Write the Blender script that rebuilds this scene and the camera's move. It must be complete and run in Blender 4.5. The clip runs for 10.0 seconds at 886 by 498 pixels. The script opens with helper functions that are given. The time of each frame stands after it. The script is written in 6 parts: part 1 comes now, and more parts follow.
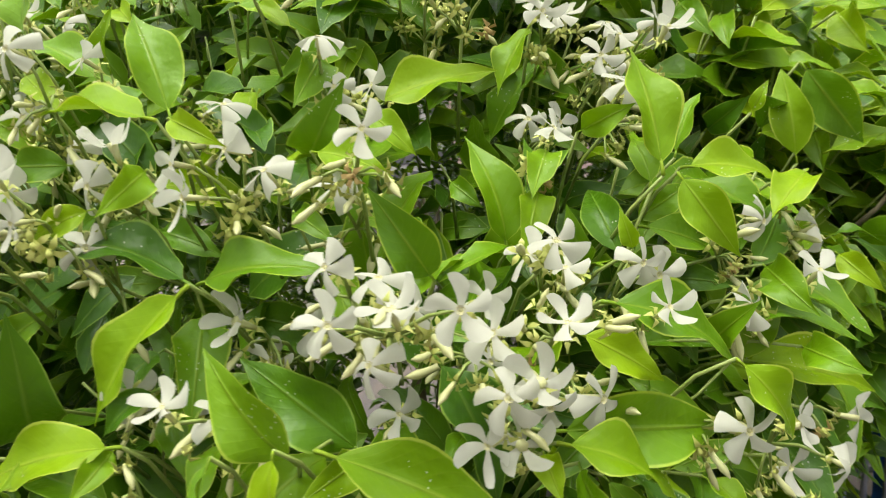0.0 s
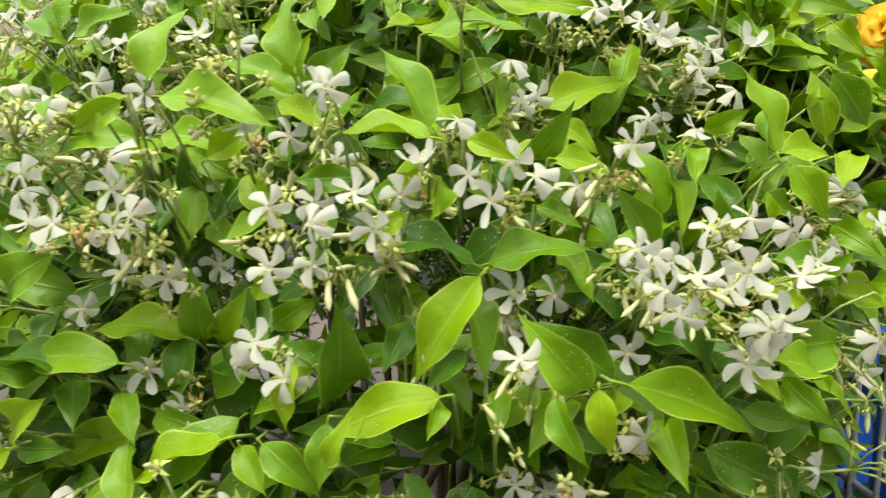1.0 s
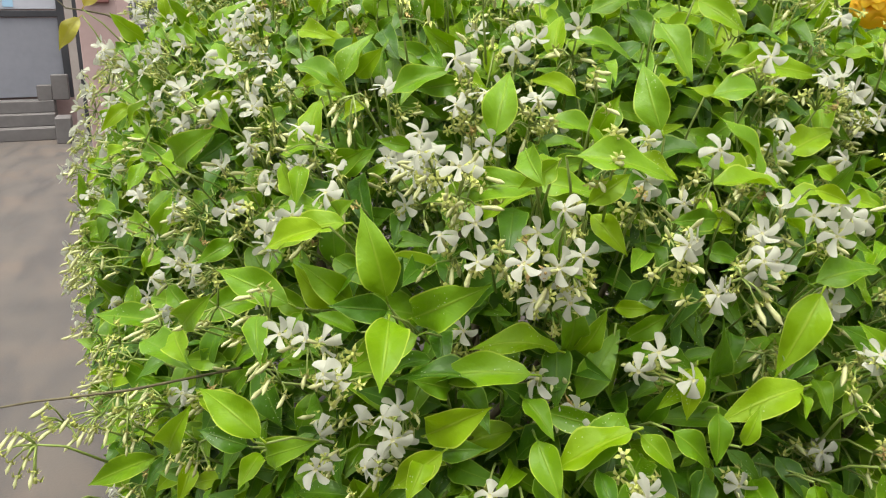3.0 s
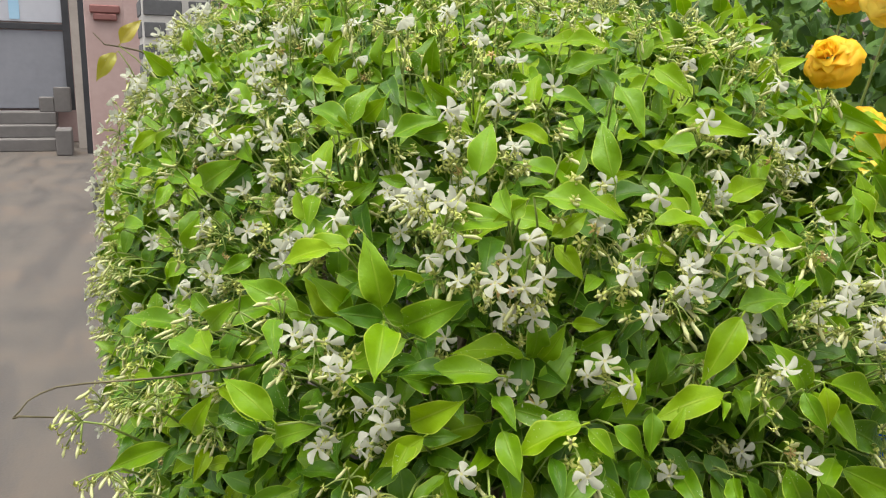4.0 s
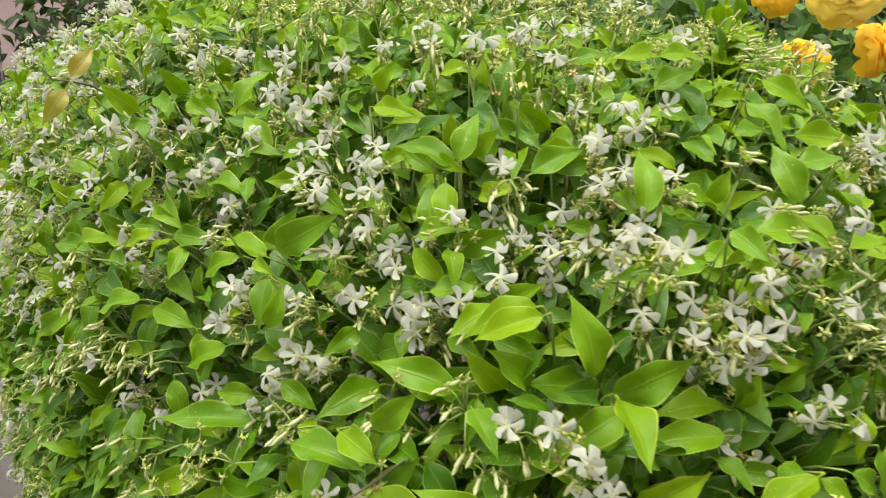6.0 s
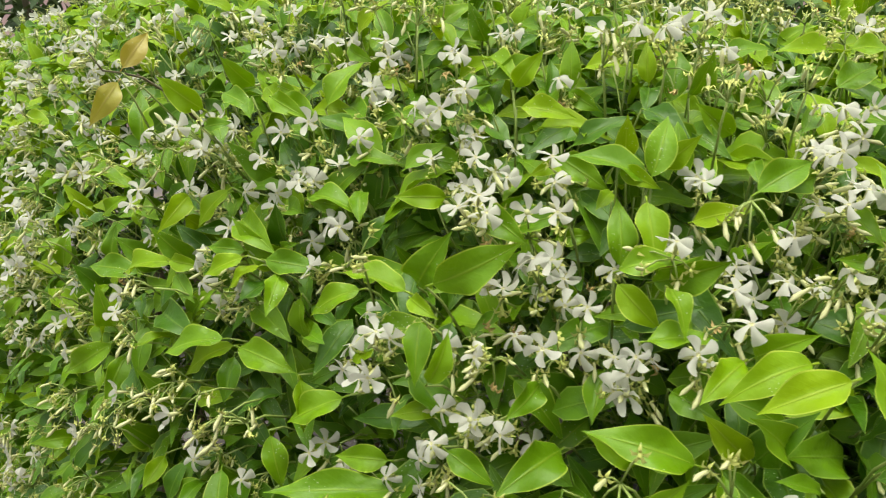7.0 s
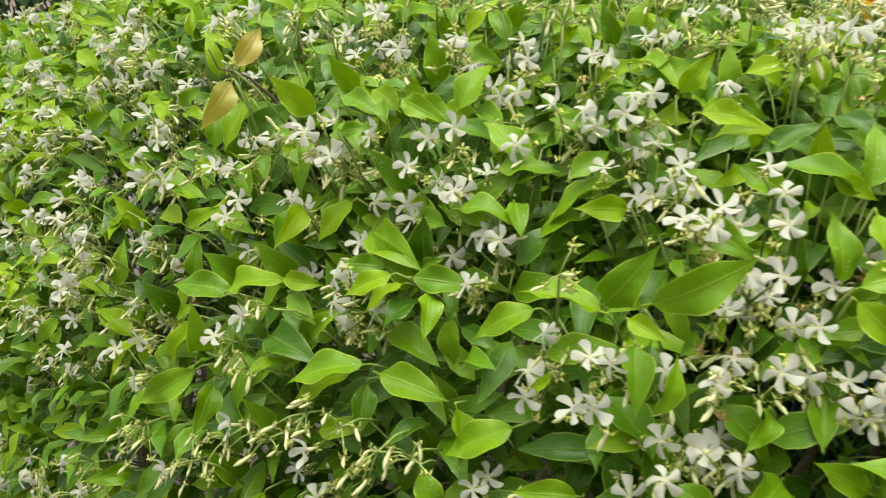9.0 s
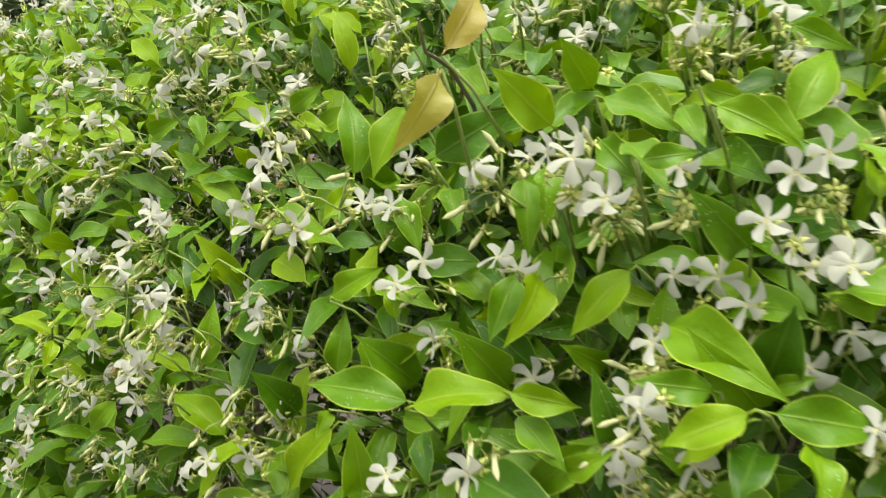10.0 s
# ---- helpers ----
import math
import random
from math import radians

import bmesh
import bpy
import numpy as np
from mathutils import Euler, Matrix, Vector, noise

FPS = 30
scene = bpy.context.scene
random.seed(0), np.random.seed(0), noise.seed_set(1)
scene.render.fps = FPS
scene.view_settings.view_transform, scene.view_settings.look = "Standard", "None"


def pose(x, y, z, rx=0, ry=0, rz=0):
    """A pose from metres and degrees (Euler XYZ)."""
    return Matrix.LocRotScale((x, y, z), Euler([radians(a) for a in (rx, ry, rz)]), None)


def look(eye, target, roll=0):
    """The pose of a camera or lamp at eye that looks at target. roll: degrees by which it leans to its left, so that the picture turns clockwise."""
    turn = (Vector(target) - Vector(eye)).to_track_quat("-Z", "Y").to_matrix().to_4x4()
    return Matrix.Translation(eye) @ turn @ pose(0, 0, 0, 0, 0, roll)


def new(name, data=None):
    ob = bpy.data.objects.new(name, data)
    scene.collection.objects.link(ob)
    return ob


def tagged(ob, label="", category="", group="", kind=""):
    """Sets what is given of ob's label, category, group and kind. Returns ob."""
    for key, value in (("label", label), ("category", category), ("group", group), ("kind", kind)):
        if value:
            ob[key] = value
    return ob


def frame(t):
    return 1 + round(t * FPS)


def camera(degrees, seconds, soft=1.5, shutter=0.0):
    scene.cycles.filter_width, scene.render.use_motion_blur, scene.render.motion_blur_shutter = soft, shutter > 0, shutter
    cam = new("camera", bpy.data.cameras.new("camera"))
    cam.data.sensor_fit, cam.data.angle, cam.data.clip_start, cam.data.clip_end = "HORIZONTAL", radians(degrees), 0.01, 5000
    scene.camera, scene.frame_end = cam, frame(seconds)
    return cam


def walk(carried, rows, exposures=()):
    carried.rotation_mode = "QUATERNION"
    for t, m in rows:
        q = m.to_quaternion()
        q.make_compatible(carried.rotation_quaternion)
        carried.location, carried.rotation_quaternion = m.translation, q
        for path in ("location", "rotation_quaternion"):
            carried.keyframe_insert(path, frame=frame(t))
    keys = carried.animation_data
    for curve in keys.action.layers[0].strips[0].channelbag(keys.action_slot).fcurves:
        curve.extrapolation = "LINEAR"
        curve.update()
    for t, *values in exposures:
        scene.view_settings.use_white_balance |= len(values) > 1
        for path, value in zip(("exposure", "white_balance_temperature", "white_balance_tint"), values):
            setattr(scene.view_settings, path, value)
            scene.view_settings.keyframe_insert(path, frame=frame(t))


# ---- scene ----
cam = camera(57.1, 10.0, soft=1.15, shutter=0.23)
# seconds, eye, turns about x, y and z
PATH = [
    (0.0, -0.0023, -0.0000, 1.1203, 79.950, 0.872, -0.296),
    (0.5, -0.0941, -0.0536, 1.1464, 77.859, 1.699, -10.272),
    (1.0, -0.1869, -0.0694, 1.1542, 76.704, 1.860, -12.056),
    (1.5, -0.2415, -0.0244, 1.1548, 76.125, 2.656, -13.505),
    (2.0, -0.2956, -0.0124, 1.1491, 75.292, 1.429, -17.965),
    (2.2, -0.3565, -0.0196, 1.1632, 74.445, 1.140, -21.016),
    (2.5, -0.4273, -0.0360, 1.1786, 75.125, 1.444, -21.974),
    (2.7, -0.4616, -0.0450, 1.1903, 75.469, 1.380, -22.098),
    (3.8, -0.5096, -0.1496, 1.2236, 77.305, -0.909, -22.491),
    (4.0, -0.5227, -0.1619, 1.2269, 77.648, -1.226, -22.402),
    (4.5, -0.5722, -0.1381, 1.2360, 78.163, -1.190, -28.928),
    (5.0, -0.6497, -0.1056, 1.2383, 78.248, 0.556, -35.372),
    (5.2, -0.6680, -0.0901, 1.2378, 78.285, 0.936, -35.355),
    (6.3, -0.7093, 0.1267, 1.2416, 77.956, 1.517, -38.397),
    (6.5, -0.7111, 0.1709, 1.2390, 77.728, 1.578, -38.813),
    (7.0, -0.7536, 0.2497, 1.2469, 77.451, 0.916, -41.666),
    (7.5, -0.7999, 0.2974, 1.2490, 77.473, 0.505, -45.296),
    (8.0, -0.8266, 0.3125, 1.2479, 77.720, 0.330, -46.340),
    (8.5, -0.8423, 0.3368, 1.2491, 78.130, 0.086, -46.628),
    (9.0, -0.8392, 0.3969, 1.2415, 78.183, 0.140, -46.609),
    (9.5, -0.8055, 0.5412, 1.2302, 78.282, 0.267, -45.843),
    (10.0, -0.7674, 0.6698, 1.2364, 78.430, -0.048, -45.886),
]
walk(cam, [(t, pose(x, y, z, rx, ry, rz)) for t, x, y, z, rx, ry, rz in PATH],
     exposures=[(0.0, 1.56), (1.0, 1.62), (2.0, 1.58), (2.7, 1.46), (4.0, 1.31), (6.5, 1.31), (9.0, 1.40), (10.0, 1.43)])

# ---- world, sun, exposure ----
world = bpy.data.worlds.new("sky")
scene.world = world
world.use_nodes = True
_wn = world.node_tree.nodes
_sky = _wn.new("ShaderNodeTexSky")
_sky.sky_type, _sky.sun_disc = "NISHITA", False
_sky.sun_elevation, _sky.sun_rotation = radians(79), radians(230)
_sky.air_density, _sky.dust_density, _sky.ozone_density = 1.0, 4.0, 0.6
_veil = _wn.new("ShaderNodeHueSaturation")
_veil.inputs["Saturation"].default_value = 0.10
world.node_tree.links.new(_sky.outputs[0], _veil.inputs["Color"])
world.node_tree.links.new(_veil.outputs[0], _wn["Background"].inputs[0])
_wn["Background"].inputs[1].default_value = 0.130
sun = new("sun", bpy.data.lights.new("sun", "SUN"))
sun.data.energy, sun.data.angle, sun.data.color = 1.12, radians(50), (1.0, 0.95, 0.79)
sun.matrix_world = look((-1.3, -1.1, 8.5), (0, 0, 0))


UP = Vector((0, 0, 1))
rng = np.random.default_rng(7)


# ---- materials ----
def material(name):
    m = bpy.data.materials.new(name)
    m.use_nodes = True
    return m, m.node_tree.nodes, m.node_tree.links, m.node_tree.nodes["Principled BSDF"]


def add(nodes, kind, **values):
    n = nodes.new("ShaderNode" + kind)
    for k, v in values.items():
        n.inputs[k].default_value = v
    return n


def calc(nodes, links, op, a, b=None, c=None, clamp=False):
    n = nodes.new("ShaderNodeMath")
    n.operation, n.use_clamp = op, clamp
    for i, v in enumerate((a, b, c)):
        if v is None:
            continue
        if isinstance(v, (int, float)):
            n.inputs[i].default_value = v
        else:
            links.new(v, n.inputs[i])
    return n.outputs[0]


def mix(nodes, links, fac, a, b, blend="MIX"):
    n = nodes.new("ShaderNodeMix")
    n.data_type, n.blend_type = "RGBA", blend
    for sock, v in ((n.inputs[0], fac), (n.inputs[6], a), (n.inputs[7], b)):
        if isinstance(v, (int, float)):
            sock.default_value = v
        elif isinstance(v, tuple):
            sock.default_value = (*v, 1)
        else:
            links.new(v, sock)
    return n.outputs[2]


def ramp(nodes, links, fac, stops):
    n = nodes.new("ShaderNodeValToRGB")
    e = n.color_ramp.elements
    while len(e) < len(stops):
        e.new(0.5)
    for el, (p, col) in zip(e, stops):
        el.position, el.color = p, (*col, 1)
    links.new(fac, n.inputs[0])
    return n.outputs[0]


def noise_tex(nodes, links, scale, detail=4.0, vector=None, rough=0.55):
    n = add(nodes, "TexNoise", Scale=scale, Detail=detail, Roughness=rough)
    if vector is not None:
        links.new(vector, n.inputs["Vector"])
    return n


def leaf_material(name, stops, rough, glow, vein=(0.34, 0.46, 0.06), gloss=0.5, rim_tone=0.65):
    """A living leaf: colour by leaf, paler midrib, side veins and margin, dust specks, light through the blade."""
    m, n, l, bsdf = material(name)
    info, geo, uv = n.new("ShaderNodeObjectInfo"), n.new("ShaderNodeNewGeometry"), n.new("ShaderNodeUVMap")
    obj = geo.outputs["Position"]
    rnd = calc(n, l, "FRACT", calc(n, l, "ADD", info.outputs["Random"], geo.outputs["Random Per Island"]))
    sep = n.new("ShaderNodeSeparateXYZ")
    l.new(uv.outputs[0], sep.inputs[0])
    u, v = sep.outputs[0], calc(n, l, "MULTIPLY", calc(n, l, "ABSOLUTE", calc(n, l, "SUBTRACT", sep.outputs[1], 0.5)), 2.0)
    blotch = noise_tex(n, l, 55.0, 3.0, obj)
    tone = calc(n, l, "ADD", calc(n, l, "MULTIPLY", rnd, 0.80), calc(n, l, "MULTIPLY", calc(n, l, "SUBTRACT", blotch.outputs[0], 0.2), 0.42))
    col = ramp(n, l, tone, stops)
    ribs = calc(n, l, "SINE", calc(n, l, "SUBTRACT", calc(n, l, "MULTIPLY", u, 62.0), calc(n, l, "MULTIPLY", v, 17.0)))
    rib = calc(n, l, "MULTIPLY", calc(n, l, "POWER", calc(n, l, "ADD", calc(n, l, "MULTIPLY", ribs, 0.5), 0.5), 14.0), 0.028)
    mid = calc(n, l, "MULTIPLY", calc(n, l, "SUBTRACT", 1.0, calc(n, l, "DIVIDE", v, 0.09), clamp=True), 0.30)
    rim = calc(n, l, "MULTIPLY", calc(n, l, "DIVIDE", calc(n, l, "SUBTRACT", v, 0.91), 0.04, clamp=True), rim_tone)
    lines = calc(n, l, "MAXIMUM", calc(n, l, "MAXIMUM", rib, mid), rim)
    col = mix(n, l, lines, col, vein)
    specks = n.new("ShaderNodeTexVoronoi")
    specks.inputs["Scale"].default_value = 420.0
    l.new(obj, specks.inputs["Vector"])
    where = noise_tex(n, l, 30.0, 2.0, obj)
    dust = calc(n, l, "MULTIPLY", calc(n, l, "LESS_THAN", specks.outputs[0], 0.16), calc(n, l, "GREATER_THAN", where.outputs[0], 0.60))
    col = mix(n, l, calc(n, l, "MULTIPLY", dust, 0.55), col, (0.55, 0.58, 0.45))
    l.new(col, bsdf.inputs["Base Color"])
    rgh = calc(n, l, "ADD", calc(n, l, "MULTIPLY", blotch.outputs[0], 0.2), rough - 0.1)
    l.new(rgh, bsdf.inputs["Roughness"])
    bsdf.inputs["Specular IOR Level"].default_value = gloss
    quilt = noise_tex(n, l, 170.0, 2.0, obj)
    bump = add(n, "Bump", Strength=0.55, Distance=0.0022)
    relief = calc(n, l, "SUBTRACT", calc(n, l, "ADD", calc(n, l, "MULTIPLY", blotch.outputs[0], 1.6), calc(n, l, "MULTIPLY", quilt.outputs[0], 0.35)), calc(n, l, "MULTIPLY", calc(n, l, "MAXIMUM", rib, mid), 0.9))
    l.new(relief, bump.inputs["Height"])
    l.new(bump.outputs[0], bsdf.inputs["Normal"])
    through_blade = n.new("ShaderNodeBsdfTranslucent")
    l.new(mix(n, l, 1.0, col, (1.0, 0.95, 0.45), "MULTIPLY"), through_blade.inputs[0])
    both = n.new("ShaderNodeMixShader")
    both.inputs[0].default_value = glow
    l.new(bsdf.outputs[0], both.inputs[1])
    l.new(through_blade.outputs[0], both.inputs[2])
    l.new(both.outputs[0], n["Material Output"].inputs[0])
    return m


def plain(name, a, b, scale, rough=0.6, bump=0.0, metal=0.0, dist=0.002, sheen=0.0, through_light=0.0):
    """Two tones mixed by noise at two scales, with fine relief."""
    m, n, l, bsdf = material(name)
    obj = n.new("ShaderNodeTexCoord").outputs["Object"]
    big, fine = noise_tex(n, l, scale, 5.0, obj), noise_tex(n, l, scale * 9, 3.0, obj)
    fac = calc(n, l, "ADD", calc(n, l, "MULTIPLY", big.outputs[0], 1.5), calc(n, l, "SUBTRACT", calc(n, l, "MULTIPLY", fine.outputs[0], 0.6), 0.55), clamp=True)
    l.new(mix(n, l, fac, a, b), bsdf.inputs["Base Color"])
    bsdf.inputs["Metallic"].default_value = metal
    l.new(calc(n, l, "ADD", calc(n, l, "MULTIPLY", fine.outputs[0], 0.25), rough - 0.12), bsdf.inputs["Roughness"])
    if bump:
        bp = add(n, "Bump", Strength=bump, Distance=dist)
        l.new(fine.outputs[0], bp.inputs["Height"])
        l.new(bp.outputs[0], bsdf.inputs["Normal"])
    if through_light:
        t, both = n.new("ShaderNodeBsdfTranslucent"), n.new("ShaderNodeMixShader")
        t.inputs[0].default_value = (*b, 1)
        both.inputs[0].default_value = through_light
        l.new(bsdf.outputs[0], both.inputs[1])
        l.new(t.outputs[0], both.inputs[2])
        l.new(both.outputs[0], n["Material Output"].inputs[0])
    return m


LEAF = leaf_material("jasmine leaf", [(0.0, (0.030, 0.092, 0.003)), (0.4, (0.050, 0.136, 0.002)), (0.75, (0.082, 0.192, 0.002)), (1.0, (0.120, 0.248, 0.002))], 0.37, 0.17, vein=(0.24, 0.36, 0.05), gloss=0.28, rim_tone=0.70)
MID = leaf_material("full green jasmine leaf", [(0.0, (0.080, 0.190, 0.002)), (0.5, (0.114, 0.242, 0.002)), (1.0, (0.158, 0.302, 0.002))], 0.39, 0.25, vein=(0.36, 0.47, 0.05), gloss=0.26, rim_tone=0.70)
YOUNG = leaf_material("young jasmine leaf", [(0.0, (0.134, 0.272, 0.002)), (0.5, (0.182, 0.326, 0.002)), (1.0, (0.245, 0.385, 0.003))], 0.42, 0.34, vein=(0.46, 0.55, 0.08), gloss=0.20)
RUSSET = leaf_material("russet young leaf", [(0.0, (0.30, 0.31, 0.03)), (0.5, (0.36, 0.31, 0.04)), (1.0, (0.42, 0.32, 0.06))], 0.42, 0.35, vein=(0.40, 0.30, 0.10))
ROSE_LEAF = leaf_material("rose leaf", [(0.0, (0.034, 0.080, 0.014)), (0.5, (0.062, 0.140, 0.020)), (0.78, (0.115, 0.220, 0.022)), (1.0, (0.24, 0.36, 0.03))], 0.5, 0.2, vein=(0.12, 0.2, 0.07), gloss=0.35)
FAR_LEAF = leaf_material("far foliage", [(0.0, (0.018, 0.04, 0.012)), (0.5, (0.035, 0.07, 0.018)), (1.0, (0.08, 0.12, 0.03))], 0.6, 0.15, vein=(0.08, 0.12, 0.04), gloss=0.25)
PETAL = plain("white petal", (0.49, 0.498, 0.40), (0.565, 0.572, 0.47), 160.0, 0.6, 0.12, dist=0.0005, through_light=0.46)
THROAT = plain("yellow throat", (0.50, 0.48, 0.20), (0.60, 0.58, 0.32), 200.0, 0.6)
BUD = plain("pale yellow bud", (0.44, 0.47, 0.18), (0.60, 0.60, 0.32), 180.0, 0.5, 0.1, dist=0.0005, through_light=0.15)
CALYX = plain("yellow green calyx", (0.34, 0.41, 0.07), (0.50, 0.50, 0.14), 220.0, 0.6)
DRY = plain("dry brown calyx", (0.34, 0.22, 0.07), (0.52, 0.40, 0.14), 220.0, 0.7)
STALK = plain("green stalk", (0.15, 0.22, 0.035), (0.27, 0.34, 0.08), 120.0, 0.55)
BARK = plain("brown woody stem", (0.07, 0.055, 0.03), (0.16, 0.14, 0.07), 90.0, 0.75, 0.4, dist=0.001)
ROSE = plain("yellow rose petal", (0.94, 0.56, 0.012), (0.96, 0.70, 0.04), 60.0, 0.55, 0.15, dist=0.001, through_light=0.5)
ROSE_PALE = plain("pale yellow rose petal", (0.95, 0.72, 0.06), (0.96, 0.82, 0.20), 60.0, 0.55, 0.15, dist=0.001, through_light=0.5)
ORANGE = plain("orange rose petal", (0.75, 0.22, 0.04), (0.82, 0.34, 0.10), 60.0, 0.55, through_light=0.3)
def paving_material():
    """Old cement paving: two greys, pinkish dry patches, darker damp streaks, fine grit."""
    m, n, l, bsdf = material("grey cement paving")
    obj = n.new("ShaderNodeTexCoord").outputs["Object"]
    patch, streak, grit = noise_tex(n, l, 1.1, 4.0, obj), None, noise_tex(n, l, 90.0, 3.0, obj)
    stretch = n.new("ShaderNodeMapping")
    stretch.inputs["Scale"].default_value = (3.4, 0.9, 1.0)
    stretch.inputs["Rotation"].default_value = (0, 0, 0.5)
    l.new(obj, stretch.inputs["Vector"])
    streak = noise_tex(n, l, 1.7, 6.0, stretch.outputs[0], 0.62)
    col = ramp(n, l, patch.outputs[0], [(0.36, (0.070, 0.061, 0.053)), (0.5, (0.092, 0.077, 0.064)), (0.62, (0.114, 0.087, 0.067))])
    wet = calc(n, l, "MULTIPLY", calc(n, l, "SUBTRACT", streak.outputs[0], 0.46), 7.0, clamp=True)
    col = mix(n, l, calc(n, l, "MULTIPLY", wet, 0.75), col, (0.046, 0.041, 0.038))
    col = mix(n, l, calc(n, l, "MULTIPLY", grit.outputs[0], 0.35), col, (0.105, 0.095, 0.088))
    l.new(col, bsdf.inputs["Base Color"])
    l.new(calc(n, l, "SUBTRACT", 0.68, calc(n, l, "MULTIPLY", wet, 0.12)), bsdf.inputs["Roughness"])
    bump = add(n, "Bump", Strength=0.35, Distance=0.003)
    l.new(grit.outputs[0], bump.inputs["Height"])
    l.new(bump.outputs[0], bsdf.inputs["Normal"])
    return m


CONCRETE = paving_material()
STEP_STONE = plain("grey cement step", (0.085, 0.078, 0.075), (0.16, 0.148, 0.143), 2.0, 0.75, 0.2)
PINK = plain("faded pink render", (0.34, 0.23, 0.215), (0.46, 0.34, 0.32), 2.2, 0.8, 0.3)
RED_BAND = plain("dull red painted band", (0.16, 0.06, 0.055), (0.24, 0.10, 0.09), 4.0, 0.7)
BRICK = plain("dark grey brick", (0.075, 0.075, 0.082), (0.15, 0.15, 0.158), 8.0, 0.8, 0.5)
MORTAR = plain("white mortar", (0.42, 0.40, 0.385), (0.56, 0.54, 0.52), 7.0, 0.85, 0.4)
PANEL = plain("grey metal sheet", (0.165, 0.170, 0.195), (0.235, 0.240, 0.270), 1.2, 0.45, 0.05)
PALE_PANEL = plain("pale painted sheet", (0.36, 0.37, 0.42), (0.46, 0.47, 0.51), 1.2, 0.45, 0.05)
DARK_METAL = plain("dark painted steel", (0.025, 0.026, 0.03), (0.05, 0.05, 0.055), 5.0, 0.45, metal=0.3)
STEEL = plain("dull grey coated wire", (0.17, 0.175, 0.19), (0.27, 0.275, 0.29), 60.0, 0.5, metal=0.3)
BLUE = plain("blue plastic", (0.008, 0.09, 0.50), (0.015, 0.15, 0.62), 5.0, 0.4, 0.05)
SKY_PANEL = plain("pale blue sheet", (0.24, 0.42, 0.58), (0.34, 0.52, 0.66), 2.0, 0.5)
BEIGE = plain("beige render", (0.26, 0.225, 0.20), (0.36, 0.32, 0.29), 3.0, 0.8, 0.3)


# ---- mesh helpers ----
class Shape:
    """Corners, faces, uv and material index of a small mesh, for joining many into one."""

    def __init__(self, verts=(), faces=(), uv=None, mats=None):
        if not len(faces):
            return
        self.v = np.asarray(verts, float)
        self.n = np.array([len(f) for f in faces], np.int64)
        self.i = np.array([k for f in faces for k in f], np.int64)
        self.uv = np.zeros((len(self.i), 2)) + 0.3 if uv is None else np.asarray(uv, float)[self.i]
        self.m = np.zeros(len(faces), np.int64) if mats is None else np.asarray(mats, np.int64)

    def moved(self, m):
        s = Shape()
        a = np.array(m)
        s.v, s.n, s.i, s.uv, s.m = self.v @ a[:3, :3].T + a[:3, 3], self.n, self.i, self.uv, self.m
        return s

    def painted(self, k):
        s = self.moved(Matrix())
        s.m = np.full(len(self.n), k, np.int64)
        return s


def joined(shapes):
    s = Shape()
    off = np.cumsum([0] + [len(a.v) for a in shapes[:-1]])
    s.v = np.concatenate([a.v for a in shapes])
    s.i = np.concatenate([a.i + o for a, o in zip(shapes, off)])
    s.n, s.uv, s.m = (np.concatenate([a.n for a in shapes]), np.concatenate([a.uv for a in shapes]), np.concatenate([a.m for a in shapes]))
    return s


def mesh_of(name, s, mats, smooth=True):
    me = bpy.data.meshes.new(name)
    me.vertices.add(len(s.v))
    me.vertices.foreach_set("co", s.v.astype(np.float32).ravel())
    me.loops.add(len(s.i))
    me.loops.foreach_set("vertex_index", s.i.astype(np.int32))
    me.polygons.add(len(s.n))
    me.polygons.foreach_set("loop_start", np.concatenate(([0], np.cumsum(s.n)[:-1])).astype(np.int32))
    me.polygons.foreach_set("material_index", s.m.astype(np.int32))
    me.polygons.foreach_set("use_smooth", np.full(len(s.n), smooth))
    layer = me.uv_layers.new(name="UVMap")
    layer.data.foreach_set("uv", s.uv.astype(np.float32).ravel())
    for mt in mats:
        me.materials.append(mt)
    me.update(calc_edges=True)
    me.validate()
    return me


def part(name, data, parent, label="", at=None):
    ob = new(name, data)
    ob.parent = parent
    if at is not None:
        ob.matrix_basis = at
    if label:
        tagged(ob, label)
    return ob


def bm_mesh(name, bm, mats, smooth=False):
    me = bpy.data.meshes.new(name)
    bm.to_mesh(me)
    bm.free()
    for mt in mats:
        me.materials.append(mt)
    for p in me.polygons:
        p.use_smooth = smooth
    return me


def block(sx, sy, sz, bevel=0.004, at=(0, 0, 0)):
    """A bevelled block standing on its base centre."""
    bm = bmesh.new()
    bmesh.ops.create_cube(bm, size=1)
    bmesh.ops.scale(bm, vec=(sx, sy, sz), verts=bm.verts)
    bmesh.ops.translate(bm, vec=(at[0], at[1], at[2] + sz / 2), verts=bm.verts)
    if bevel:
        bmesh.ops.bevel(bm, geom=bm.edges, offset=bevel, segments=1, affect="EDGES")
    return bm


